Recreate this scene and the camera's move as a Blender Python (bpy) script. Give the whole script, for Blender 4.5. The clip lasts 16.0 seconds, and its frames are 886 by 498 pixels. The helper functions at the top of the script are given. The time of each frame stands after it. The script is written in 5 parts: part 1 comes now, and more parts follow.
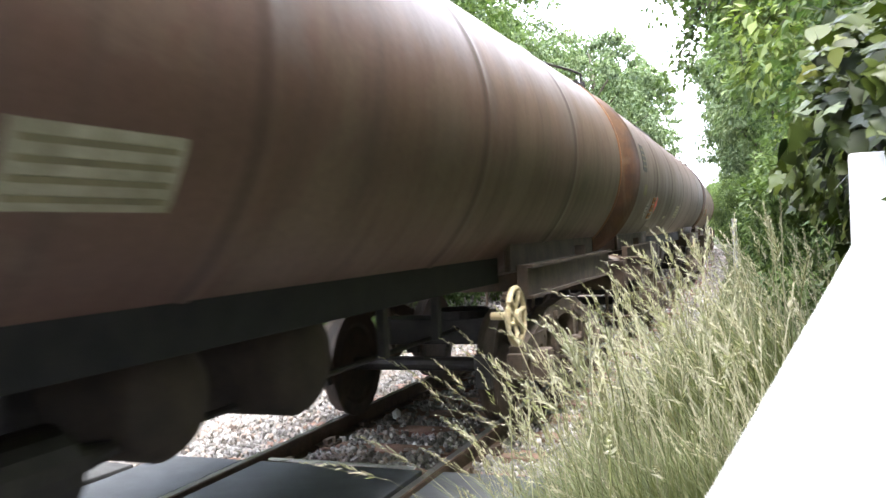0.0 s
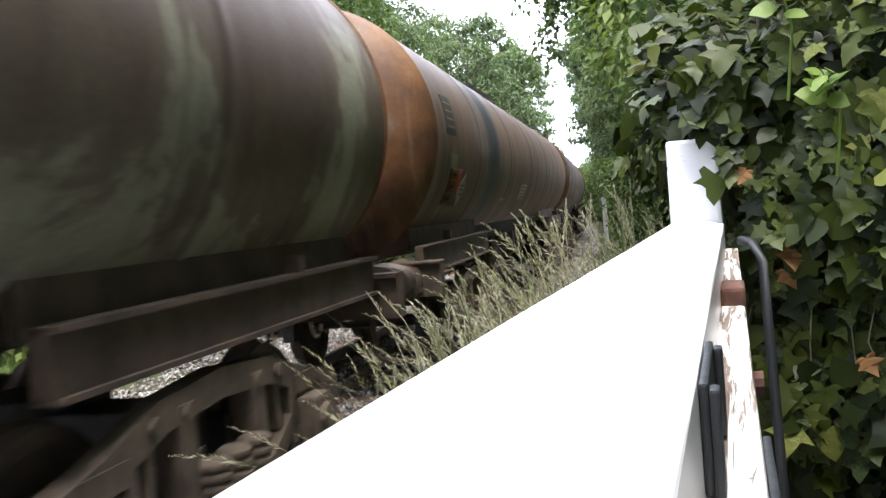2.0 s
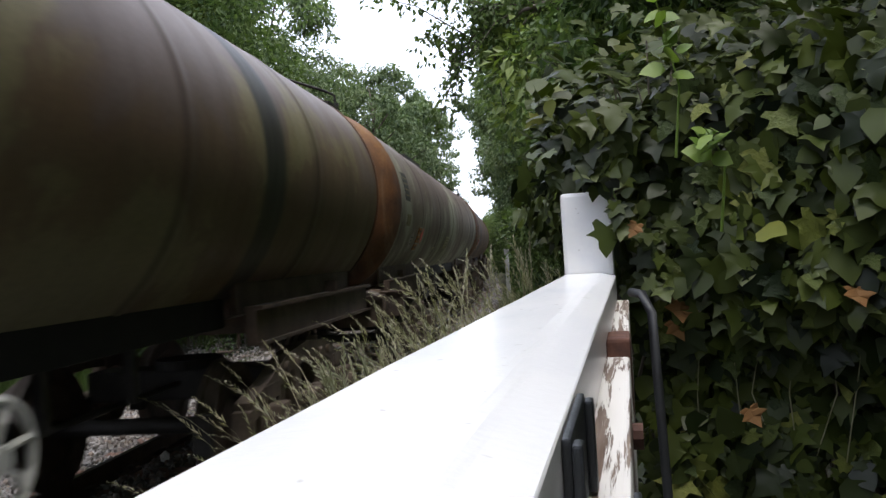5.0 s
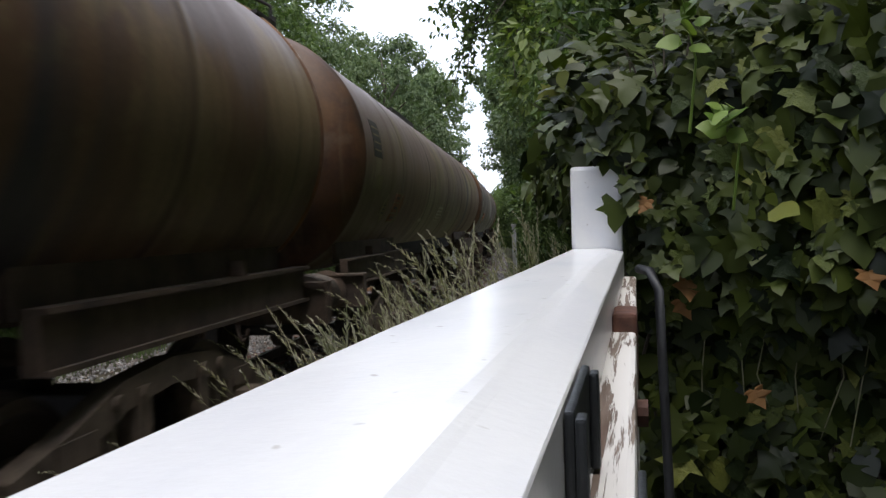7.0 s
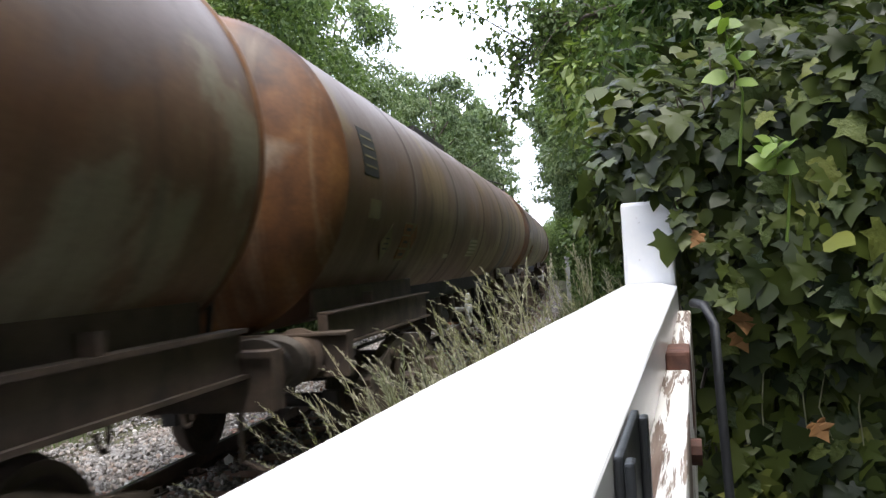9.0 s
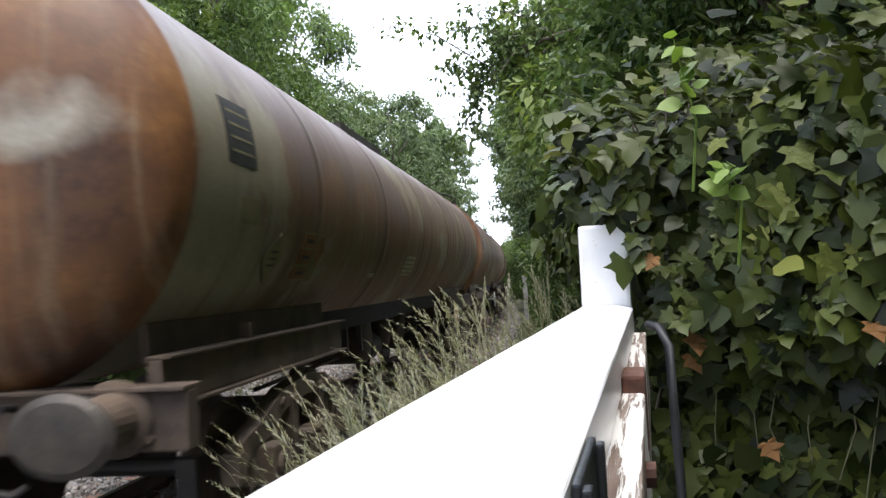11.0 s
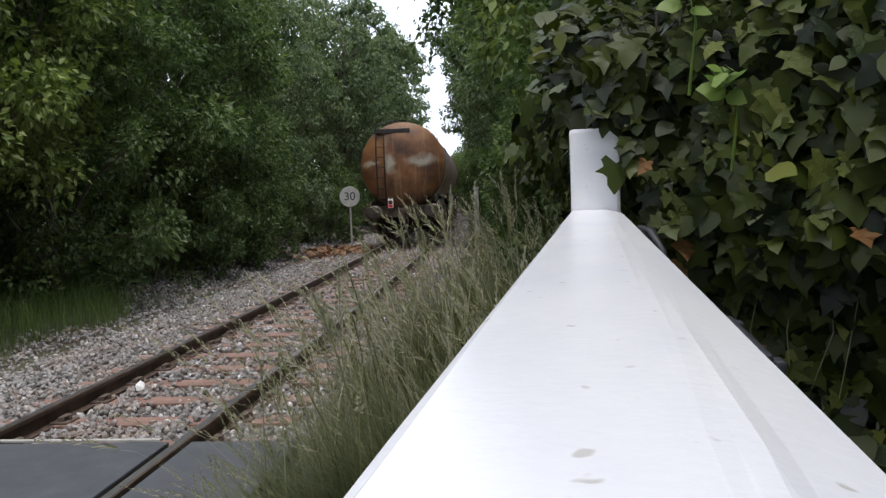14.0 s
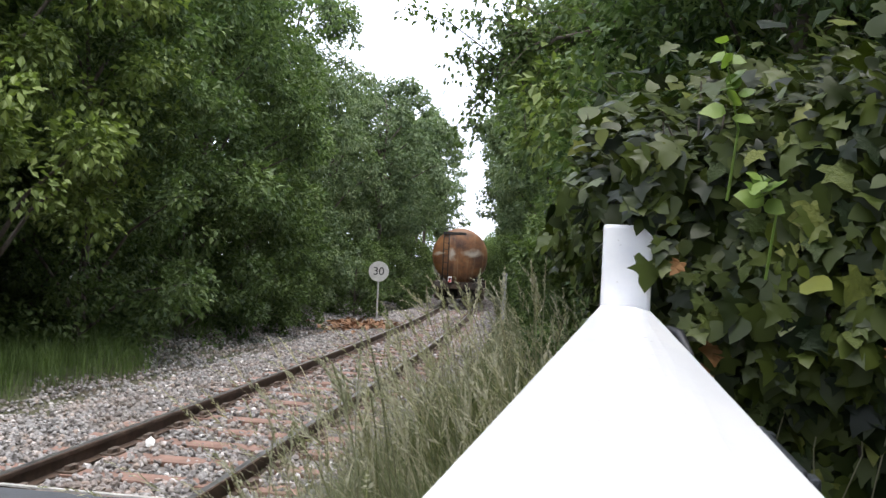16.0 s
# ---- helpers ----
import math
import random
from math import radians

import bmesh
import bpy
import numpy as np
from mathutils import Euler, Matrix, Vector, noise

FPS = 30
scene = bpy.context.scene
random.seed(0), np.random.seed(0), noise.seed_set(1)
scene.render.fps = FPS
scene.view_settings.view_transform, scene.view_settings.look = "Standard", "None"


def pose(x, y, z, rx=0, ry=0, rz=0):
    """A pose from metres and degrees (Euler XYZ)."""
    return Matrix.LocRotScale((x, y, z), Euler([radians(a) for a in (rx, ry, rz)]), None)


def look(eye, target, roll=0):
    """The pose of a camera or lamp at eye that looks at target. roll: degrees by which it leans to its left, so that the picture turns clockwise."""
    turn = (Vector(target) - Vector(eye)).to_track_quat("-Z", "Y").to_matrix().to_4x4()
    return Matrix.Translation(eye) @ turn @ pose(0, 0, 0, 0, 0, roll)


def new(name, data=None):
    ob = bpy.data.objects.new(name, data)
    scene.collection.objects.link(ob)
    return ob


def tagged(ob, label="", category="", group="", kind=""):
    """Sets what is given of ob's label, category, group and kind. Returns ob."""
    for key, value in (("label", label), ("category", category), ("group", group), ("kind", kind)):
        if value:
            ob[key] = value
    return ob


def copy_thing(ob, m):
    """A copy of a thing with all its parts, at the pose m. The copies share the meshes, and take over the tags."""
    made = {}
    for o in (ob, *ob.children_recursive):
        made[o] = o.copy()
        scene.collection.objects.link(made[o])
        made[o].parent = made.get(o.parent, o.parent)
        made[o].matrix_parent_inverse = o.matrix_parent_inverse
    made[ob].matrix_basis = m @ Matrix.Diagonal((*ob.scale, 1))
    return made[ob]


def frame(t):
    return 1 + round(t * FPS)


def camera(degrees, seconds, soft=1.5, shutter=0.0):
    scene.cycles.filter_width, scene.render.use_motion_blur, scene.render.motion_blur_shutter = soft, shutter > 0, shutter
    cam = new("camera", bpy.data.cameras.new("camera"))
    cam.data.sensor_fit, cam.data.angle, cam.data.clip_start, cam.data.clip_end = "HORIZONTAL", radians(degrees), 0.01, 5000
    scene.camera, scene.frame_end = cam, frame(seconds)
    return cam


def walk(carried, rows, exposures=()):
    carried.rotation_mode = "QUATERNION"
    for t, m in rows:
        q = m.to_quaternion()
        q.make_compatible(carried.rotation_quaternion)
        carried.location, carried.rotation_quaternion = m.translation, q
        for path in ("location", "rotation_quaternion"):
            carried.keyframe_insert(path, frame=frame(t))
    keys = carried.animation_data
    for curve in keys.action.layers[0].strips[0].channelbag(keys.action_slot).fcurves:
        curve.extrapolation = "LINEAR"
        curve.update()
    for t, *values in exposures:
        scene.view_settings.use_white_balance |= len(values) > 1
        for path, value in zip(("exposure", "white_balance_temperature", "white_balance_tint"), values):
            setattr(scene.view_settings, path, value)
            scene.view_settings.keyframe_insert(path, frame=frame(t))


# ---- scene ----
cam = camera(54.5, 16.0, 1.35, 0.3)
PATH = [
    (0, (-0.028, -2.601, 1.619), (-0.918, -0.81, 1.586), -2.8),
    (0.5, (0.102, -2.792, 1.667), (-0.755, -0.986, 1.702), -6.3),
    (1, (0.094, -2.709, 1.642), (-0.58, -0.826, 1.65), -4.6),
    (1.5, (0.108, -2.685, 1.642), (-0.505, -0.782, 1.598), -6.4),
    (2, (0.103, -2.686, 1.63), (-0.537, -0.794, 1.544), -4.6),
    (2.5, (0.104, -2.681, 1.633), (-0.513, -0.779, 1.594), -2.7),
    (3, (0.102, -2.67, 1.632), (-0.52, -0.769, 1.604), -1.6),
    (3.5, (0.12, -2.67, 1.634), (-0.516, -0.774, 1.607), -1.7),
    (4, (0.139, -2.65, 1.633), (-0.526, -0.764, 1.594), -2.3),
    (4.5, (0.147, -2.684, 1.63), (-0.247, -0.724, 1.676), -4.6),
    (5, (0.12, -2.652, 1.625), (-0.3, -0.697, 1.637), -3.5),
    (7.5, (0.114, -2.619, 1.616), (-0.349, -0.674, 1.563), -0.9),
    (8, (0.103, -2.627, 1.618), (-0.442, -0.703, 1.584), -0.8),
    (8.5, (0.119, -2.637, 1.626), (-0.438, -0.717, 1.599), -2.2),
    (9, (0.126, -2.661, 1.631), (-0.428, -0.74, 1.668), -3.3),
    (11.5, (0.127, -2.678, 1.64), (-0.283, -0.722, 1.709), -1.7),
    (12, (0.126, -2.652, 1.639), (-0.233, -0.685, 1.669), 0.2),
    (12.5, (0.098, -2.657, 1.629), (-0.31, -0.699, 1.653), 2.4),
    (13, (0.079, -2.699, 1.624), (-0.471, -0.776, 1.581), -1.0),
    (13.5, (0.005, -2.684, 1.625), (-0.354, -0.72, 1.5), -3.9),
    (14, (-0.006, -2.668, 1.618), (-0.354, -0.703, 1.481), -2.2),
    (14.5, (0.003, -2.715, 1.619), (-0.411, -0.759, 1.550), -3.9),
    (15, (-0.018, -2.709, 1.604), (-0.527, -0.775, 1.609), 1.3),
    (15.5, (-0.023, -2.734, 1.609), (-0.501, -0.793, 1.663), 1.2),
    (16, (-0.01, -2.661, 1.615), (-0.422, -0.705, 1.668), 3.0),
]
walk(cam, [(t, look(eye, target, roll)) for t, eye, target, roll in PATH],
     [(0, 2.83), (.5, 2.78), (1, 2.48), (1.5, 2.05), (2, 1.88), (3, 1.98), (4, 1.93), (4.5, 1.38), (5, 0.73), (7.5, 0.48), (8, 0.88), (8.5, 1.18), (9, 1.38), (11.5, 1.28), (12, 0.85), (12.5, 0.68), (13, 0.93), (13.5, 0.43), (14, 0.38), (14.5, 0.43), (15, 0.95), (16, 1.08)])

# ---- world and light ----
world = bpy.data.worlds.new("overcast_sky")
scene.world = world
world.use_nodes = True
wn, wl = world.node_tree.nodes, world.node_tree.links
sky = wn.new("ShaderNodeTexSky")
sky.sky_type, sky.sun_disc = "NISHITA", False
sky.sun_elevation, sky.sun_rotation = radians(74), radians(165)
sky.dust_density = 4.0
cloud = wn.new("ShaderNodeMixRGB")
cloud.inputs["Fac"].default_value = 0.7
cloud.inputs["Color2"].default_value = (9.4, 10.0, 11.8, 1)
wl.new(sky.outputs[0], cloud.inputs["Color1"])
wl.new(cloud.outputs[0], wn["Background"].inputs["Color"])
wn["Background"].inputs["Strength"].default_value = 0.165
sun = new("sun", bpy.data.lights.new("sun", "SUN"))
sun.data.energy, sun.data.angle, sun.data.color = 1.5, radians(30), (1.0, 0.96, 0.9)
sun.matrix_world = look((3, -11, 40), (0, 0, 0))

# ---- small helpers ----
rng = np.random.default_rng(7)


def mesh_np(name, V, F, mat=None, smooth=False):
    """A mesh from arrays of vertices (n,3) and faces (m,k)."""
    V, F = np.asarray(V, np.float32), np.asarray(F, np.int32)
    me = bpy.data.meshes.new(name)
    k = F.shape[1]
    me.vertices.add(len(V)), me.loops.add(F.size), me.polygons.add(len(F))
    me.vertices.foreach_set("co", V.ravel())
    me.loops.foreach_set("vertex_index", F.ravel())
    me.polygons.foreach_set("loop_start", np.arange(0, F.size, k, dtype=np.int32))
    me.polygons.foreach_set("use_smooth", np.full(len(F), smooth))
    me.update(calc_edges=True)
    me.validate()
    if mat:
        me.materials.append(mat)
    return me


def part(name, bm, mat, parent, label="", smooth=False):
    """One mesh object from a bmesh (or mesh), under a thing or part."""
    if isinstance(bm, bmesh.types.BMesh):
        me = bpy.data.meshes.new(name)
        bm.normal_update()
        bm.to_mesh(me), bm.free()
        me.materials.append(mat)
        if smooth:
            for p in me.polygons:
                p.use_smooth = True
    else:
        me = bm
    ob = new(name, me)
    if parent:
        ob.parent = parent
    return tagged(ob, label) if label else ob


def empty(name, m, label, category, group="", kind=""):
    ob = new(name)
    ob.empty_display_size = 0.2
    ob.matrix_basis = m
    return tagged(ob, label, category, group, kind)


def box(bm, x0, x1, y0, y1, z0, z1, bevel=0.0, m=None):
    """Adds a box, with bevelled edges if asked."""
    r = bmesh.ops.create_cube(bm, size=1)
    vs = r["verts"]
    for v in vs:
        v.co = Vector((x0 + (v.co.x + .5) * (x1 - x0), y0 + (v.co.y + .5) * (y1 - y0), z0 + (v.co.z + .5) * (z1 - z0)))
        if m:
            v.co = m @ v.co
    if bevel:
        es = list({e for v in vs for e in v.link_edges})
        bmesh.ops.bevel(bm, geom=es, offset=bevel, segments=2, affect="EDGES", profile=.6)
    return bm


def tube(bm, pts, r, seg=8, r2=None):
    """A round bar through the points."""
    pts = [Vector(p) for p in pts]
    rings = []
    n = len(pts)
    for i, p in enumerate(pts):
        d = (pts[min(i + 1, n - 1)] - pts[max(i - 1, 0)]).normalized()
        a = d.cross(Vector((0, 0, 1)) if abs(d.z) < .9 else Vector((1, 0, 0))).normalized()
        b = d.cross(a)
        rr = r if r2 is None else r + (r2 - r) * i / max(n - 1, 1)
        rings.append([bm.verts.new(p + rr * (math.cos(2 * math.pi * k / seg) * a + math.sin(2 * math.pi * k / seg) * b)) for k in range(seg)])
    for q, w in zip(rings, rings[1:]):
        for k in range(seg):
            bm.faces.new((q[k], q[(k + 1) % seg], w[(k + 1) % seg], w[k]))
    bm.faces.new(rings[0][::-1]), bm.faces.new(rings[-1])
    return bm


def lathe(bm, prof, seg=32, axis="Y", at=(0, 0, 0)):
    """Turns a profile of (along, radius) round an axis."""
    at = Vector(at)
    rings = []
    for u, r in prof:
        ring = []
        for k in range(seg):
            c, s = r * math.cos(2 * math.pi * k / seg), r * math.sin(2 * math.pi * k / seg)
            co = {"Y": (c, u, s), "X": (u, c, s), "Z": (c, s, u)}[axis]
            ring.append(bm.verts.new(at + Vector(co)))
        rings.append(ring)
    for q, w in zip(rings, rings[1:]):
        for k in range(seg):
            bm.faces.new((q[k], q[(k + 1) % seg], w[(k + 1) % seg], w[k]))
    bm.faces.new(rings[0][::-1]), bm.faces.new(rings[-1])
    bmesh.ops.recalc_face_normals(bm, faces=bm.faces[:])
    return bm


# ---- materials ----
def nodes_of(name):
    m = bpy.data.materials.new(name)
    m.use_nodes = True
    return m, m.node_tree.nodes, m.node_tree.links, m.node_tree.nodes["Principled BSDF"]


def ramp(N, stops, src, L):
    r = N.new("ShaderNodeValToRGB")
    e = r.color_ramp.elements
    while len(e) < len(stops):
        e.new(0.5)
    for el, (p, c) in zip(e, stops):
        el.position, el.color = p, (*c, 1) if len(c) == 3 else c
    L.new(src, r.inputs[0])
    return r.outputs[0]


def noise_tex(N, L, scale, vec=None, detail=6, rough=.6, dist=0.0):
    n = N.new("ShaderNodeTexNoise")
    n.inputs["Scale"].default_value, n.inputs["Detail"].default_value = scale, detail
    n.inputs["Roughness"].default_value, n.inputs["Distortion"].default_value = rough, dist
    if vec:
        L.new(vec, n.inputs["Vector"])
    return n.outputs["Fac"]


def mapped(N, L, scale=(1, 1, 1), shift=None, coord="Object"):
    c = N.new("ShaderNodeTexCoord").outputs[coord]
    mp = N.new("ShaderNodeMapping")
    mp.inputs["Scale"].default_value = scale
    L.new(c, mp.inputs["Vector"])
    if shift is not None:
        L.new(shift, mp.inputs["Location"])
    return mp.outputs[0]


def mix(N, L, fac, a, b, mode="MIX"):
    m = N.new("ShaderNodeMixRGB")
    m.blend_type = mode
    for i, v in zip(("Fac", "Color1", "Color2"), (fac, a, b)):
        if isinstance(v, (int, float)):
            m.inputs[i].default_value = v
        elif isinstance(v, tuple):
            m.inputs[i].default_value = (*v, 1)
        else:
            L.new(v, m.inputs[i])
    return m.outputs[0]


def bump(N, L, bsdf, h, strength=.4, distance=.01):
    b = N.new("ShaderNodeBump")
    b.inputs["Strength"].default_value, b.inputs["Distance"].default_value = strength, distance
    L.new(h, b.inputs["Height"])
    L.new(b.outputs[0], bsdf.inputs["Normal"])


def plain(name, c1, c2, scale=8, rough=.7, metal=0.0, bumps=.3, fine=60):
    """Two-scale mottled surface."""
    m, N, L, b = nodes_of(name)
    v = mapped(N, L)
    n1, n2 = noise_tex(N, L, scale, v), noise_tex(N, L, fine, v)
    col = ramp(N, [(.3, c1), (.7, c2)], n1, L)
    col = mix(N, L, .25, col, ramp(N, [(.3, (.3, .3, .3)), (.7, (.8, .8, .8))], n2, L), "OVERLAY")
    L.new(col, b.inputs["Base Color"])
    b.inputs["Roughness"].default_value, b.inputs["Metallic"].default_value = rough, metal
    bump(N, L, b, n2, bumps, .004)
    return m


def leafy(name, dark, light, tip=None, trans=.35, rough=.5):
    """Leaf: colour varies leaf by leaf, with light through the blade."""
    m, N, L, b = nodes_of(name)
    g = N.new("ShaderNodeNewGeometry").outputs["Random Per Island"]
    stops = [(0, dark), (.75, light)] + ([(.97, light), (1.0, tip)] if tip else [])
    col = ramp(N, stops, g, L)
    o = N.new("ShaderNodeObjectInfo").outputs["Random"]
    big = noise_tex(N, L, .8, mapped(N, L))
    col = mix(N, L, .55, col, ramp(N, [(.3, (.38, .42, .38)), (.7, (.66, .62, .5))], big, L), "OVERLAY")
    col = mix(N, L, .25, col, ramp(N, [(0, (.4, .45, .4)), (1, (.6, .58, .42))], o, L), "OVERLAY")
    L.new(col, b.inputs["Base Color"])
    b.inputs["Roughness"].default_value = rough
    b.inputs["Specular IOR Level"].default_value = .28
    t = N.new("ShaderNodeBsdfTranslucent")
    L.new(mix(N, L, 1.0, col, (1.0, 1.15, .5), "MULTIPLY"), t.inputs["Color"])
    ms = N.new("ShaderNodeMixShader")
    ms.inputs[0].default_value = trans
    L.new(b.outputs[0], ms.inputs[1]), L.new(t.outputs[0], ms.inputs[2])
    L.new(ms.outputs[0], N["Material Output"].inputs["Surface"])
    return m


M_LEAF = [leafy("leaf_lime", (.095, .132, .046), (.22, .275, .10)),
          leafy("leaf_green", (.06, .10, .044), (.175, .235, .108)),
          leafy("leaf_blue_green", (.07, .105, .066), (.18, .225, .14)),
          leafy("leaf_dark", (.04, .068, .028), (.125, .17, .07))]
# leaf colour darkened to carry the deep shade of the canopy over the ivy
M_SHADE = leafy("leaf_in_shade", (.016, .034, .012), (.045, .075, .026))
M_IVY = leafy("ivy_leaf", (.005, .011, .003), (.056, .074, .013), (.15, .16, .036), .14, .44)
M_SPROUT = leafy("ivy_young_leaf", (.10, .17, .035), (.2, .28, .07), None, .35, .4)
M_DEAD = leafy("dead_leaf", (.10, .045, .02), (.24, .12, .05), None, .2, .7)
M_GRASS = leafy("grass_blade", (.055, .072, .036), (.14, .15, .085), (.26, .24, .16), .3, .6)
M_LUSH = leafy("lush_grass_blade", (.05, .085, .028), (.13, .19, .06), None, .3, .6)
M_STRAW = leafy("grass_stalk", (.14, .135, .095), (.28, .262, .2), None, .25, .7)
M_SEED = leafy("grass_seed_head", (.22, .2, .165), (.42, .385, .33), None, .35, .8)
M_BARK = plain("bark", (.05, .04, .03), (.13, .11, .09), 6, .9, 0, .9, 30)


def stone_material():
    m, N, L, b = nodes_of("ballast_stone")
    g = N.new("ShaderNodeNewGeometry").outputs["Random Per Island"]
    col = ramp(N, [(0, (.10, .09, .085)), (.4, (.23, .223, .217)), (.75, (.34, .333, .328)), (.92, (.29, .23, .19)), (1, (.62, .61, .6))], g, L)
    n = noise_tex(N, L, 30, mapped(N, L))
    col = mix(N, L, .5, col, ramp(N, [(.3, (.3, .28, .26)), (.7, (.7, .7, .7))], n, L), "OVERLAY")
    big = noise_tex(N, L, 1.1, mapped(N, L))
    col = mix(N, L, ramp(N, [(.45, (0, 0, 0)), (.7, (.5, .5, .5))], big, L), col, (.22, .15, .11))
    L.new(col, b.inputs["Base Color"])
    b.inputs["Roughness"].default_value = .9
    return m


M_STONE = stone_material()


def ground_material():
    m, N, L, b = nodes_of("ground_soil")
    v = mapped(N, L)
    n1, n2, n3 = noise_tex(N, L, .5, v), noise_tex(N, L, 6, v), noise_tex(N, L, 45, v)
    col = ramp(N, [(.35, (.075, .062, .045)), (.6, (.06, .075, .03))], n1, L)
    col = mix(N, L, .5, col, ramp(N, [(.3, (.25, .24, .2)), (.7, (.75, .7, .6))], n2, L), "OVERLAY")
    L.new(col, b.inputs["Base Color"])
    b.inputs["Roughness"].default_value = .95
    bump(N, L, b, n3, .8, .03)
    return m


def tank_material(name, base, dark, rust=(.105, .06, .045), spills=()):
    """Old tank paint: faded grey-green under rust streaks, soot and spill stains."""
    m, N, L, b = nodes_of(name)
    o = N.new("ShaderNodeObjectInfo").outputs["Random"]
    mul = N.new("ShaderNodeVectorMath")
    mul.operation = "SCALE"
    mul.inputs[0].default_value = (37, 61, 23)
    L.new(o, mul.inputs["Scale"])
    big = noise_tex(N, L, .75, mapped(N, L, (1, .8, .7), mul.outputs[0]), 8, .62, .4)
    streak = noise_tex(N, L, 1.0, mapped(N, L, (.5, 1.9, .3), mul.outputs[0]), 8, .7, .8)
    band = noise_tex(N, L, 1.0, mapped(N, L, (.02, .42, .05), mul.outputs[0]), 4, .55)
    fine = noise_tex(N, L, 26, mapped(N, L), 6, .7)
    zz = N.new("ShaderNodeSeparateXYZ")
    L.new(mapped(N, L), zz.inputs[0])
    up = N.new("ShaderNodeMath")
    up.operation = "MULTIPLY_ADD"
    L.new(big, up.inputs[0])
    up.inputs[1].default_value = 1.6
    half = N.new("ShaderNodeMath")
    half.operation = "MULTIPLY"
    half.inputs[1].default_value = .45
    L.new(zz.outputs["Z"], half.inputs[0])
    L.new(half.outputs[0], up.inputs[2])
    col = ramp(N, [(.40, base), (.46, tuple(.8 * a + .2 * c for a, c in zip(base, rust))), (.485, tuple(.25 * a + .75 * c for a, c in zip(base, rust))), (.6, rust)], big, L)
    col = mix(N, L, ramp(N, [(.52, (0, 0, 0)), (.70, (.75, .75, .75))], streak, L), col, (.07, .05, .038))
    col = mix(N, L, ramp(N, [(.0, (0, 0, 0)), (.86, (0, 0, 0)), (1.0, (.85, .85, .85))], up.outputs[0], L), col, (.13, .098, .087))
    col = mix(N, L, ramp(N, [(.66, (0, 0, 0)), (.70, (.8, .8, .8))], band, L), col, dark)
    # dirt along the weld seams, 2.65 m apart
    wob = N.new("ShaderNodeMath")
    wob.operation = "MULTIPLY_ADD"
    L.new(streak, wob.inputs[0])
    wob.inputs[1].default_value = .10
    L.new(zz.outputs["Y"], wob.inputs[2])
    pp = N.new("ShaderNodeMath")
    pp.operation = "PINGPONG"
    pp.inputs[1].default_value = 1.325
    L.new(wob.outputs[0], pp.inputs[0])
    col = mix(N, L, ramp(N, [(0, (.6, .6, .6)), (.025, (.4, .4, .4)), (.075, (0, 0, 0))], pp.outputs[0], L), col, (.045, .032, .026))
    # oil spilt down from the hatch: (along, half width)
    for at, wide in spills:
        rag = N.new("ShaderNodeMath")
        rag.operation = "MULTIPLY_ADD"
        L.new(streak, rag.inputs[0])
        rag.inputs[1].default_value = wide * 1.6
        rag.inputs[2].default_value = -at - wide * .8
        far = N.new("ShaderNodeMath")
        L.new(rag.outputs[0], far.inputs[0]), L.new(zz.outputs["Y"], far.inputs[1])
        dist = N.new("ShaderNodeMath")
        dist.operation = "ABSOLUTE"
        L.new(far.outputs[0], dist.inputs[0])
        col = mix(N, L, ramp(N, [(wide * .75, (.9, .9, .9)), (wide, (.7, .7, .7)), (wide * 1.25, (0, 0, 0))], dist.outputs[0], L), col, dark)
    col = mix(N, L, .35, col, ramp(N, [(.3, (.25, .22, .2)), (.7, (.75, .75, .75))], fine, L), "OVERLAY")
    L.new(col, b.inputs["Base Color"])
    L.new(ramp(N, [(.3, (.4, .4, .4)), (.7, (.62, .62, .62))], streak, L), b.inputs["Roughness"])
    bump(N, L, b, fine, .25, .004)
    return m


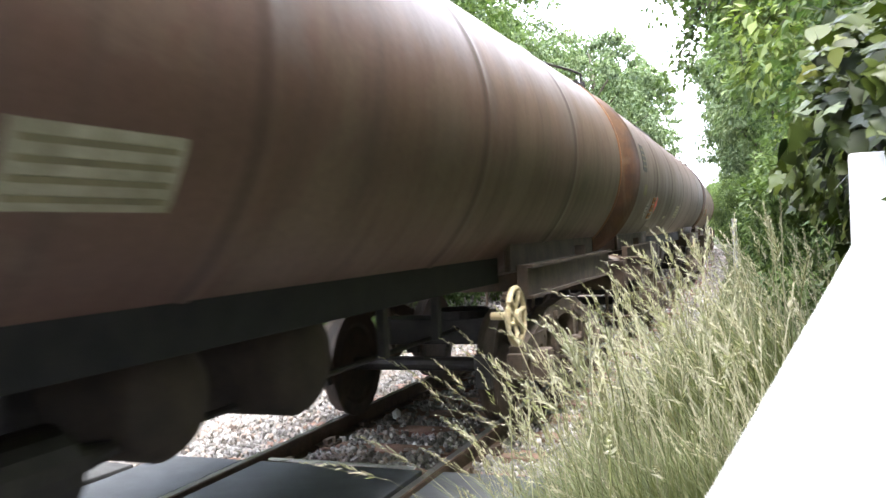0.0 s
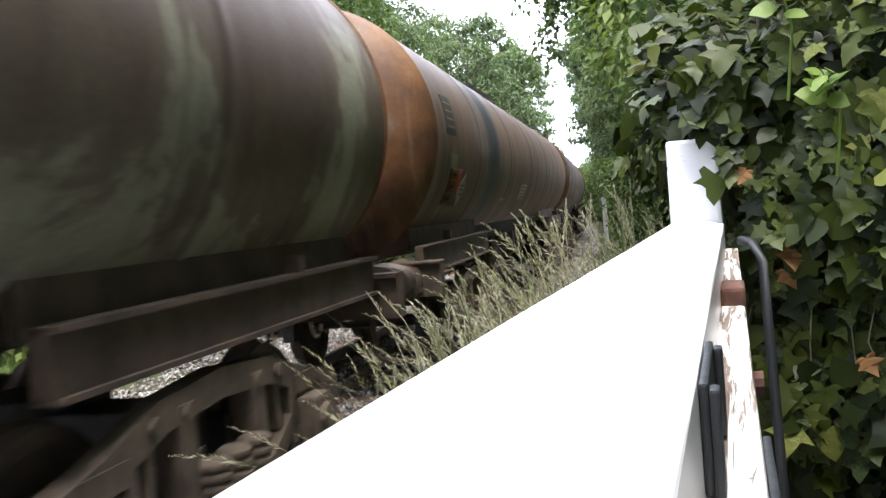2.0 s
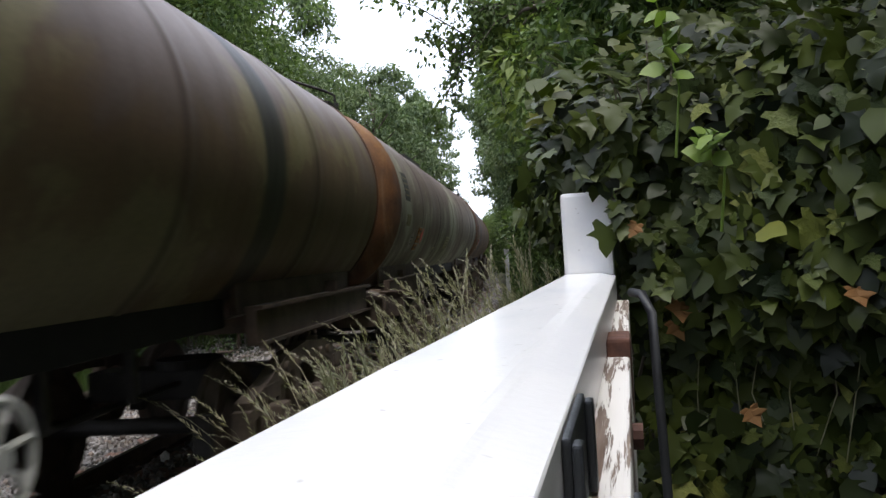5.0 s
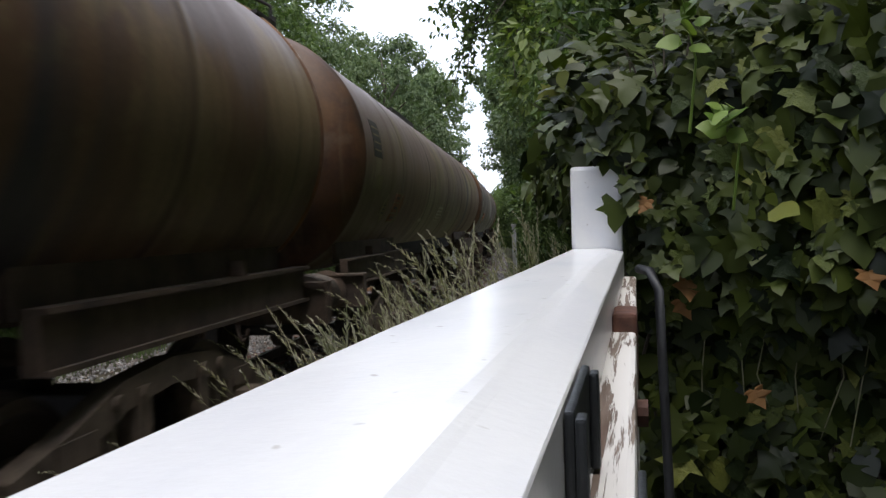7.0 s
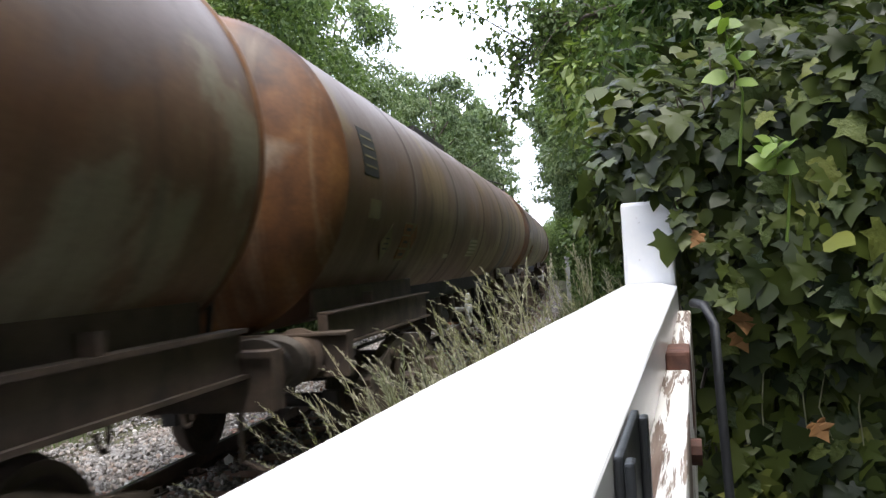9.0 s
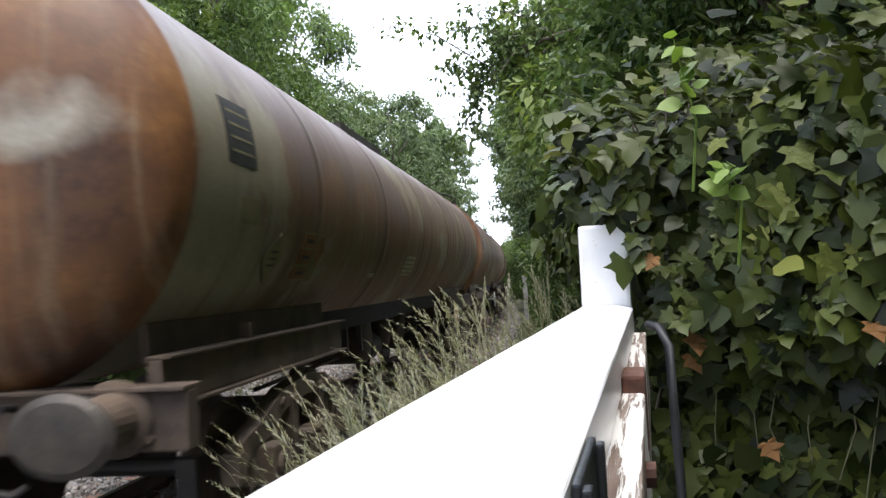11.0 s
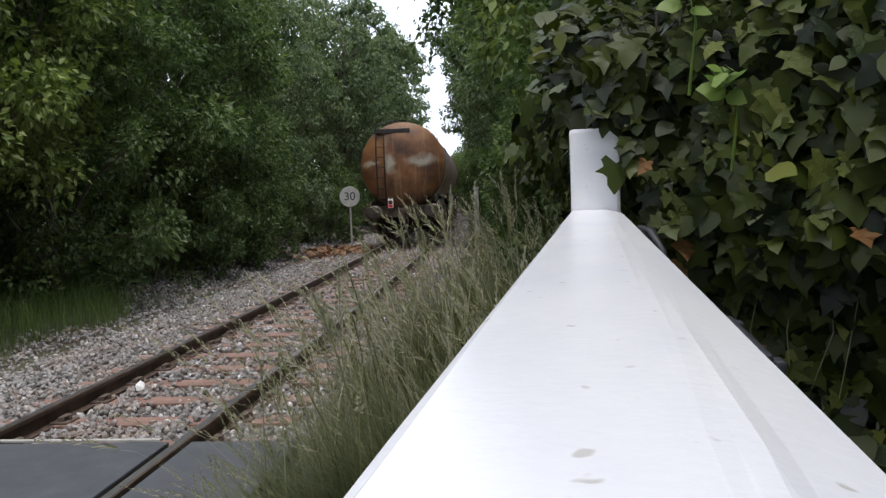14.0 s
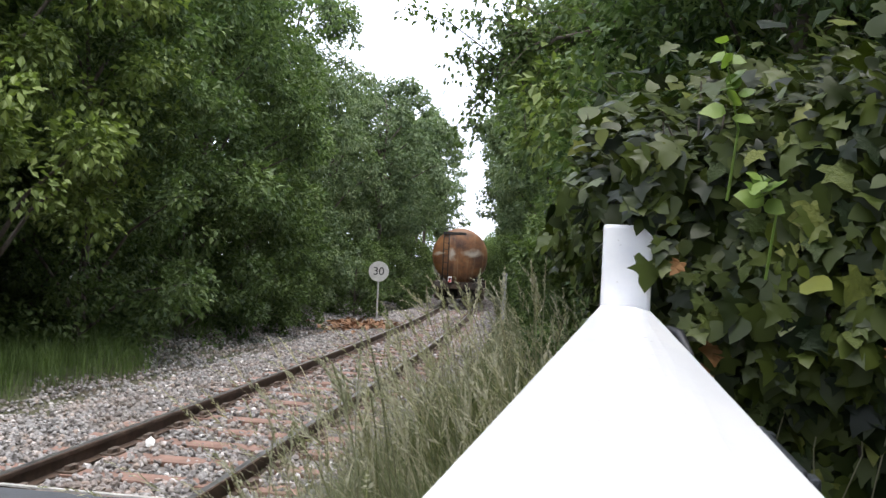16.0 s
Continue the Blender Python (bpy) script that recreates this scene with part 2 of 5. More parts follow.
def end_material(name="tank_end_rust", tone=1.0, shift=(0, 0, 0)):
    """Tank end: rust-orange with runs and a worn pale band."""
    m, N, L, b = nodes_of(name)
    o = N.new("ShaderNodeObjectInfo").outputs["Random"]
    off = N.new("ShaderNodeCombineXYZ")
    for q in range(3):
        off.inputs[q].default_value = shift[q]
    big = noise_tex(N, L, 1.2, mapped(N, L, (1, 1, 1), off.outputs[0]), 6, .6)
    runs = noise_tex(N, L, 1.0, mapped(N, L, (7, 1, .35)), 7, .7, .3)
    fine = noise_tex(N, L, 30, mapped(N, L), 6, .7)
    col = ramp(N, [(p, tuple(tone * q for q in c)) for p, c in ((.36, (.07, .03, .014)), (.5, (.19, .08, .026)), (.64, (.32, .15, .045)))], big, L)
    col = mix(N, L, ramp(N, [(.54, (0, 0, 0)), (.7, (.45, .45, .45))], runs, L), col, tuple(tone * q for q in (.4, .31, .2)))
    # worn patches: (across, up, half width, half height)
    warp = N.new("ShaderNodeTexNoise")
    warp.inputs["Scale"].default_value, warp.inputs["Detail"].default_value = 2.2, 5
    L.new(mapped(N, L, (1, 1, 1), off.outputs[0]), warp.inputs["Vector"])
    swim = N.new("ShaderNodeVectorMath")
    swim.operation = "MULTIPLY_ADD"
    L.new(warp.outputs["Color"], swim.inputs[0])
    swim.inputs[1].default_value = (.7, 0, .55)
    L.new(mapped(N, L), swim.inputs[2])
    pale = None
    for px, pz, pw, ph in ((.55, .12, .52, .22), (-.34, .02, .2, .34), (-.95, .0, .22, .13)):
        sub = N.new("ShaderNodeVectorMath")
        sub.operation = "SUBTRACT"
        L.new(swim.outputs[0], sub.inputs[0])
        sub.inputs[1].default_value = (px + .35, 0, pz + .28)
        sq = N.new("ShaderNodeVectorMath")
        sq.operation = "MULTIPLY"
        L.new(sub.outputs[0], sq.inputs[0])
        sq.inputs[1].default_value = (1 / pw, 0, 1 / ph)
        ln = N.new("ShaderNodeVectorMath")
        ln.operation = "LENGTH"
        L.new(sq.outputs[0], ln.inputs[0])
        one = ramp(N, [(.3, (.85, .85, .85)), (1.0, (0, 0, 0))], ln.outputs["Value"], L)
        pale = one if pale is None else mix(N, L, 1.0, pale, one, "LIGHTEN")
    col = mix(N, L, pale, col, tuple(tone * q for q in (.5, .46, .38)))
    col = mix(N, L, .35, col, ramp(N, [(.3, (.25, .22, .2)), (.7, (.75, .75, .75))], fine, L), "OVERLAY")
    L.new(col, b.inputs["Base Color"])
    b.inputs["Roughness"].default_value = .55
    bump(N, L, b, fine, .25, .004)
    return m


def paint_material():
    """White gate paint with dirt specks."""
    m, N, L, b = nodes_of("white_gate_paint")
    n1, n2 = noise_tex(N, L, 9, mapped(N, L, (1, .3, 1))), noise_tex(N, L, 90, mapped(N, L))
    col = ramp(N, [(.3, (.76, .77, .8)), (.6, (.85, .85, .85))], n1, L)
    sp = noise_tex(N, L, 60, mapped(N, L), 2, .4)
    col = mix(N, L, ramp(N, [(.72, (0, 0, 0)), (.77, (.6, .6, .6))], sp, L), col, (.42, .38, .34))
    L.new(col, b.inputs["Base Color"])
    b.inputs["Roughness"].default_value = .22
    bump(N, L, b, n2, .12, .002)
    return m


def peeled_material():
    """Bare grey timber under flaking white paint, grain along the board."""
    m, N, L, b = nodes_of("peeling_paint_board")
    v = mapped(N, L, (2.4, .10, .16))
    flake = noise_tex(N, L, 26, v, 7, .7, .5)
    grain = noise_tex(N, L, 70, mapped(N, L, (1, .06, .06)), 4)
    wood = ramp(N, [(.3, (.10, .06, .045)), (.7, (.3, .24, .2))], grain, L)
    fac = ramp(N, [(.47, (0, 0, 0)), (.50, (1, 1, 1))], flake, L)
    L.new(mix(N, L, fac, wood, (.74, .72, .7)), b.inputs["Base Color"])
    b.inputs["Roughness"].default_value = .75
    bump(N, L, b, fac, .6, .004)
    return m


M_GROUND, M_PAINT, M_PEEL, M_END = ground_material(), paint_material(), peeled_material(), end_material("tank_end_rust", .75)
M_TANK = [tank_material("tank_grey_green", (.3, .295, .22), (.016, .016, .018), (.095, .06, .045)),
          tank_material("tank_brown", (.18, .125, .062), (.018, .026, .04), (.115, .058, .032)),
          tank_material("tank_olive", (.19, .165, .085), (.010, .011, .013), (.12, .07, .04), ((4.15, .2),)),
          tank_material("tank_rust", (.13, .09, .07), (.03, .026, .026), (.095, .06, .046)),
          tank_material("tank_patchy", (.24, .21, .145), (.018, .016, .016), (.15, .068, .034)),
          tank_material("tank_brown_spilt", (.135, .085, .06), (.008, .017, .03), (.115, .06, .042), ((-4.3, .42),))]
M_END4 = end_material("tank_end_tan", .58, (1.3, 0, 5.2))
M_END2, M_END3 = end_material("tank_end_dark_rust", .32, (3.1, 0, 1.7)), end_material("tank_end_brown", .75, (7.3, 0, 4.1))
M_BOGIE = plain("brake_dust_steel", (.065, .05, .038), (.16, .12, .088), 5, .85, .0, .4, 45)
M_FRAME = plain("rusty_frame_steel", (.042, .031, .025), (.115, .08, .056), 4, .8, .0, .4, 40)
M_DARK = plain("oily_black_steel", (.012, .011, .011), (.04, .034, .03), 6, .6, .2, .3, 50)
M_SOOT = plain("sooty_black_steel", (.006, .006, .007), (.018, .017, .017), 6, .85, .0, .4, 50)
M_DRUM = plain("sooty_brown_drum", (.02, .015, .011), (.055, .038, .026), 5, .8, .0, .3, 50)
M_BUFFER = plain("greasy_buffer_steel", (.035, .031, .028), (.09, .075, .06), 5, .45, .5, .2, 50)
M_WHEEL = plain("wheel_steel", (.04, .032, .028), (.11, .08, .06), 5, .7, .3, .3, 40)
M_HANDW = plain("handwheel_cream_paint", (.45, .36, .2), (.6, .52, .34), 12, .6)
M_HANDW2 = plain("handwheel_grey_paint", (.4, .4, .37), (.55, .55, .5), 12, .6)
M_RAIL = plain("rail_rust", (.045, .03, .022), (.12, .075, .05), 6, .75, .2, .3, 60)
M_RAILTOP = plain("rail_polished_top", (.16, .155, .15), (.3, .29, .28), 3, .35, .8, .1, 80)
M_SLEEPER = plain("sleeper_timber", (.14, .085, .065), (.25, .15, .115), 5, .9, 0, .6, 50)
M_CHAIR = plain("rail_chair_iron", (.06, .045, .035), (.13, .09, .065), 10, .85)
M_DECK = plain("crossing_rubber", (.042, .046, .052), (.07, .075, .082), 4, .7, 0, .25, 120)
M_ASPH = plain("asphalt", (.04, .04, .041), (.07, .07, .07), 3, .9, 0, .7, 150)
M_WHITE = plain("white_paint", (.7, .7, .68), (.82, .82, .8), 10, .5)
M_RED = plain("red_plastic", (.6, .03, .015), (.7, .05, .02), 10, .35)
M_LENS = plain("dark_red_lens", (.06, .01, .008), (.10, .015, .012), 10, .2)
M_ORANGE = plain("orange_plate", (.2, .085, .02), (.36, .15, .03), 5, .6)
M_GRIMY = plain("grimy_white_plate", (.2, .19, .16), (.36, .34, .3), 5, .6)
M_DULL = plain("soot_dulled_orange", (.13, .065, .03), (.24, .11, .04), 5, .7)
M_DULLW = plain("soot_dulled_plate", (.12, .105, .06), (.24, .21, .11), 5, .7)
M_CREAM = plain("grimy_cream_plate", (.22, .2, .13), (.4, .37, .26), 6, .7)
M_BLACK = plain("black_paint", (.012, .012, .012), (.025, .025, .025), 10, .6)
M_LATCH = plain("black_iron_latch", (.018, .02, .024), (.04, .045, .05), 14, .45, .3)
M_RUSTY = plain("dark_rust", (.05, .022, .016), (.14, .06, .04), 20, .8)
M_PIPE = plain("dark_grey_pipe", (.012, .013, .016), (.026, .028, .033), 10, .55)
M_BED = plain("ballast_grit", (.10, .09, .08), (.24, .22, .2), 14, .95, 0, 1.0, 70)
M_CONC = plain("weathered_concrete", (.25, .24, .22), (.4, .39, .36), 6, .9)
M_SIGN = plain("weathered_sign_white", (.36, .36, .34), (.5, .5, .47), 5, .7)
M_FERN = plain("dead_bracken", (.16, .085, .045), (.26, .145, .08), 6, .9)

# ---- the line of the track ----
X0, SLOPE, BEND = -3.32, .0832, .00084


def tx(y):
    y = np.asarray(y, float)
    return X0 - SLOPE * y - BEND * np.where(y > 0, y, 0) ** 2


def tslope(y):
    return -SLOPE - 2 * BEND * max(y, 0.0)


_Y = np.linspace(-200, 320, 5201)
_S = np.concatenate([[0], np.cumsum(np.hypot(np.diff(_Y), np.diff(tx(_Y))))])
_S -= np.interp(0, _Y, _S)


def on_track(s):
    """x, y and heading (degrees) at arc length s; 0 is abreast of the gate post."""
    y = float(np.interp(s, _S, _Y))
    return float(tx(y)), y, math.degrees(math.atan(-tslope(y)))


# ---- ground, road, track ----
def smooth(a, b, v):
    q = np.clip((v - a) / (b - a), 0, 1)
    return q * q * (3 - 2 * q)


def ground_z(x, y):
    """Height of the soil: formation under the track, a low bank to either side, road level at the crossing."""
    x, y = np.asarray(x, float), np.asarray(y, float)
    u = x - tx(y)
    z = -.32 + 0 * u
    z = z + .27 * smooth(2.0, 3.0, u) + .1 * smooth(1.4, 2.2, u)
    z = z + .14 * smooth(-3.4, -4.3, u) + 1.1 * smooth(-4.5, -9, u) * smooth(9, 14, y)
    z = z - .25 * smooth(1.4, 1.7, u) * smooth(2.5, 2.2, y) * smooth(-6.9, -6.5, y)
    return z


def build_ground():
    xs = np.unique(np.concatenate([np.linspace(-1500, -60, 12), np.linspace(-60, -16, 12), np.linspace(-16, 6, 90), np.linspace(6, 40, 12), np.linspace(40, 1500, 12)]))
    ys = np.unique(np.concatenate([np.linspace(-1500, -120, 10), np.linspace(-120, 2.55, 50), [2.6], np.linspace(2.7, 60, 150), np.linspace(60, 200, 30), np.linspace(200, 2000, 10)]))
    X, Y = np.meshgrid(xs, ys)
    Z = ground_z(X, Y) + np.where((np.abs(X) < 40) & (Y < 100), .02 * np.sin(X * 3.1 + Y) * np.cos(Y * 2.3), 0)
    n, k = len(xs), len(ys)
    I = np.arange(n * k).reshape(k, n)
    F = np.stack([I[:-1, :-1], I[:-1, 1:], I[1:, 1:], I[1:, :-1]], -1).reshape(-1, 4)
    tagged(new("ground", mesh_np("ground", np.stack([X, Y, Z], -1).reshape(-1, 3), F, M_GROUND, True)),
           "soil and leaf litter beside the railway line", "ground", kind="structure")


def swept(prof, y0, y1, off, mat, name, step=1.0):
    """A profile of (across, up) swept along the track."""
    ys = np.arange(y0, y1 + step, step)
    V = []
    for y in ys:
        d = Vector((tslope(y), 1, 0)).normalized()
        r = Vector((d.y, -d.x, 0))
        c = Vector((float(tx(y)), y, 0)) + r * off
        V += [tuple(c + r * a + Vector((0, 0, b))) for a, b in prof]
    k = len(prof)
    F = [(i * k + j, i * k + (j + 1) % k, (i + 1) * k + (j + 1) % k, (i + 1) * k + j) for i in range(len(ys) - 1) for j in range(k)]
    return mesh_np(name, V, F, mat)


def build_track():
    track = empty("railway_track", Matrix(), "single railway line with rusty rails on timber sleepers", "railway track", kind="structure")
    prof = [(-.07, -.16), (.07, -.16), (.07, -.148), (.012, -.135), (.01, -.05), (.036, -.038), (.036, -.006), (.03, -.001), (-.03, -.001), (-.036, -.006), (-.036, -.038), (-.01, -.05), (-.012, -.135), (-.07, -.148)]
    for side in (-.753, .753):
        rail = part("rail", swept(prof, -110, 170, side, M_RAIL, "rail"), M_RAIL, track)
        part("rail_head_band", swept([(-.026, -.002), (.026, -.002), (.026, .001), (-.026, .001)], -110, 170, side, M_RAILTOP, "rail_head_band"), M_RAILTOP, rail, "worn bright running band")
    bm = bmesh.new()
    box(bm, -1.28, 1.28, -.125, .125, -.27, -.145, .008)
    sl = bpy.data.meshes.new("sleeper")
    bm.to_mesh(sl), bm.free()
    sl.materials.append(M_SLEEPER)
    bm = bmesh.new()
    for side in (-.753, .753):
        box(bm, side - .17, side + .17, -.1, .1, -.146, -.128, .004)
        for q in (-.1, .1):
            box(bm, side + q - .025, side + q + .025, -.07, .07, -.13, -.09, .006)
            tube(bm, [(side + q * 1.45, 0, -.13), (side + q * 1.45, 0, -.085)], .014, 6)
    ch = bpy.data.meshes.new("rail_chair")
    bm.to_mesh(ch), bm.free()
    ch.materials.append(M_CHAIR)
    y = 2.95
    while y < 95:
        ob = part("sleeper", sl, None, track)
        ob.matrix_basis = pose(float(tx(y)), y, random.uniform(-.006, .006), 0, 0, math.degrees(math.atan(-tslope(y))) + random.uniform(-.5, .5))
        if y < 40:
            part("rail_chair", ch, None, ob)
        y += .68
    return track


def stone_protos(n):
    out = []
    for i in range(n):
        bm = bmesh.new()
        bmesh.ops.create_icosphere(bm, subdivisions=1, radius=1)
        V = np.array([v.co[:] for v in bm.verts]) * rng.uniform(.62, 1.18, (len(bm.verts), 1)) * rng.uniform(.65, 1.15, 3)
        out.append((V, np.array([[v.index for v in f.verts] for f in bm.faces])))
        bm.free()
    return out


def rot_batch(n):
    """Random turns, n x 3 x 3."""
    q = rng.normal(size=(n, 4))
    q /= np.linalg.norm(q, axis=1)[:, None]
    w, x, y, z = q.T
    return np.stack([1 - 2 * (y * y + z * z), 2 * (x * y - z * w), 2 * (x * z + y * w), 2 * (x * y + z * w), 1 - 2 * (x * x + z * z), 2 * (y * z - x * w),
                     2 * (x * z - y * w), 2 * (y * z + x * w), 1 - 2 * (x * x + y * y)], -1).reshape(n, 3, 3)


def scatter(P, sizes, R, protos):
    """Copies of small meshes at places P, joined into arrays."""
    VV, FF, base = [], [], 0
    which = rng.integers(0, len(protos), len(P))
    for i, (V, F) in enumerate(protos):
        k = np.where(which == i)[0]
        if not len(k):
            continue
        A = np.einsum("nij,vj->nvi", R[k], V) * sizes[k][:, None, None] + P[k][:, None, :]
        VV.append(A.reshape(-1, 3))
        FF.append((F[None] + (np.arange(len(k)) * len(V))[:, None, None] + base).reshape(-1, F.shape[1]))
        base += len(k) * len(V)
    return np.concatenate(VV), np.concatenate(FF)


def ballast_z(u):
    """Top of the ballast across the track."""
    return -.155 - .02 * np.cos(u * 9) * (np.abs(u) < .75) - .2 * smooth(1.45, 2.1, u) - .17 * smooth(-1.7, -3.1, u)


def build_ballast():
    ys = np.arange(2.62, 120, .5)
    us = np.linspace(-3.6, 2.3, 24)
    U, Y = np.meshgrid(us, ys)
    X = tx(Y) + U
    Z = ballast_z(U) - .035
    n = len(us)
    I = np.arange(U.size).reshape(len(ys), n)
    F = np.stack([I[:-1, :-1], I[:-1, 1:], I[1:, 1:], I[1:, :-1]], -1).reshape(-1, 4)
    bed = mesh_np("ballast_bed", np.stack([X, Y, Z], -1).reshape(-1, 3), F, M_BED, True)
    top = tagged(new("ballast_bed", bed), "bed of pale crushed stone under the track", "ballast", kind="structure")
    # loose stones, thinning with distance
    n = 46000
    y = 2.6 + 52 * rng.random(n) ** 2.0
    u = rng.uniform(-5.4, 2.0, n)
    keep = (u > -3.45 - .25 * np.sin(y * 1.7) - .35 * rng.random(n) - 1.9 * smooth(10.5, 15, y)) & ~((np.abs(np.abs(u) - .753) < .06))
    y, u = y[keep], u[keep]
    P = np.stack([tx(y) + u, y, np.where(u < -3.1, ground_z(tx(y) + u, y) + .02, ballast_z(u) - .005) + .02 * rng.random(len(u))], -1)
    # leave the sleepers partly bare between the rails
    ph = ((y - 2.95 + .34) % .68) - .34
    on = (np.abs(ph) < .13) & (np.abs(u) < 1.25) & (rng.random(len(u)) < .62)
    P[on, 2] -= .2
    s = rng.uniform(.018, .036, len(P)) * (1 + .012 * (P[:, 1] - 3).clip(0))
    V, F = scatter(P, s, rot_batch(len(P)), stone_protos(8))
    tagged(new("ballast_stones", mesh_np("ballast_stones", V, F, M_STONE)), "loose pale grey crushed stone along the rails", "ballast stones", kind="stuff")
    bm = bmesh.new()
    bmesh.ops.create_icosphere(bm, subdivisions=1, radius=.06)
    for v in bm.verts:
        v.co *= random.uniform(.7, 1.2)
    ob = part("pale_stone", bm, M_WHITE, None)
    ob.matrix_basis = pose(float(tx(4.6)) - .47, 4.6, -.10)
    tagged(ob, "bright white stone lying between the rails", "stone")


def build_crossing():
    """Rubber deck panels between and beside the rails, and the road."""
    deck = empty("crossing_deck", Matrix(), "dark grey rubber level crossing deck panels set round the rails", "crossing deck", kind="structure")
    for k in range(5):
        y0, y1 = 2.6 - 1.8 * (k + 1), 2.6 - 1.8 * k
        yc = (y0 + y1) / 2
        h = math.degrees(math.atan(-tslope(yc)))
        for a, b in ((-.66, .66), (.82, 1.55), (-1.55, -.82)):
            bm = bmesh.new()
            box(bm, a, b, -.895, .895, -.16, -.012, .012)
            ob = part("deck_panel", bm, M_DECK, deck)
            ob.matrix_basis = pose(float(tx(yc)), yc, 0, 0, 0, h)
    bm = bmesh.new()
    box(bm, -.6, .6, -.02, .02, -.012, .004, .003)
    ob = part("steel_edge", bm, M_CONC, deck, "pale worn edging strip")
    ob.matrix_basis = pose(float(tx(2.6)), 2.61, 0, 0, 0, 4)
    for name, x0, x1 in (("road_far", -40, -5.15), ("road_near", -1.75, 4.4)):
        bm = bmesh.new()
        box(bm, x0, x1, -6.4, 2.2, -.5, -.02, .02)
        tagged(part(name, bm, M_ASPH, None), "worn grey asphalt road leading over the railway", "road", kind="structure")


build_ground()
build_track()
build_crossing()


# ---- the tank wagons ----
PITCH, TANK_R, TANK_Z, RIM = 17.0, 1.27, 2.40, 7.72
WHEEL_R = .46


def plate(bm, w, h, t=.006):
    return box(bm, 0, t, -w / 2, w / 2, -h / 2, h / 2, .002)


def on_tank(y, ang, lift=.004):
    """Pose of a plate on the tank's right flank: ang degrees above the middle."""
    a = radians(ang)
    return pose(0, y, TANK_Z) @ pose(0, 0, 0, 0, -ang, 0) @ pose(TANK_R + lift, 0, 0)


def curved_plate(w, h, y, ang, lift, mat, name, parent, label=""):
    """A thin plate bent round the tank."""
    n = 8
    a0, a1 = radians(ang) - h / 2 / TANK_R, radians(ang) + h / 2 / TANK_R
    V, F = [], []
    for i in range(n + 1):
        a = a0 + (a1 - a0) * i / n
        for r in (TANK_R + .001, TANK_R + lift):
            for yy in (y - w / 2, y + w / 2):
                V.append((r * math.cos(a), yy, TANK_Z + r * math.sin(a)))
    for i in range(n):
        q, k = i * 4, i * 4 + 4
        F += [(q + 2, q + 3, k + 3, k + 2), (q, k, k + 1, q + 1), (q, q + 2, k + 2, k), (q + 1, k + 1, k + 3, q + 3)]
    F += [(0, 1, 3, 2), (n * 4, n * 4 + 2, n * 4 + 3, n * 4 + 1)]
    return part(name, mesh_np(name, V, F, mat), mat, parent, label)


def beam(bm, pts, thick, x0, x1):
    """A flat bar of the given depth along points (along, up), from x0 to x1 across."""
    rows = []
    n = len(pts)
    for i, (u, v) in enumerate(pts):
        a, b = pts[max(i - 1, 0)], pts[min(i + 1, n - 1)]
        d = math.hypot(b[0] - a[0], b[1] - a[1])
        nu, nv = -(b[1] - a[1]) / d * thick / 2, (b[0] - a[0]) / d * thick / 2
        rows.append([bm.verts.new(c) for c in ((x0, u - nu, v - nv), (x1, u - nu, v - nv), (x1, u + nu, v + nv), (x0, u + nu, v + nv))])
    new_faces = [bm.faces.new(rows[0]), bm.faces.new(rows[-1][::-1])]
    for p, q in zip(rows, rows[1:]):
        new_faces += [bm.faces.new((p[j], q[j], q[(j + 1) % 4], p[(j + 1) % 4])) for j in range(4)]
    bmesh.ops.recalc_face_normals(bm, faces=new_faces)
    return bm


def build_wheelset(bogie, y):
    bm = bmesh.new()
    lathe(bm, [(-.95, .065), (.95, .065)], 12, "X")
    ws = part("wheelset", bm, M_DARK, bogie)
    ws.matrix_basis = pose(0, y, WHEEL_R)
    for s in (-1, 1):
        bm = bmesh.new()
        o = s * .72
        lathe(bm, [(o - s * .03, .1), (o - s * .03, .34), (o - s * .05, .38), (o - s * .05, .49), (o - s * .02, .49), (o, .465), (o + s * .085, .455), (o + s * .09, .39), (o + s * .05, .36), (o + s * .035, .2), (o + s * .1, .14), (o + s * .1, .07)], 36, "X")
        part("wheel", bm, M_WHEEL, ws, smooth=False)
    return ws


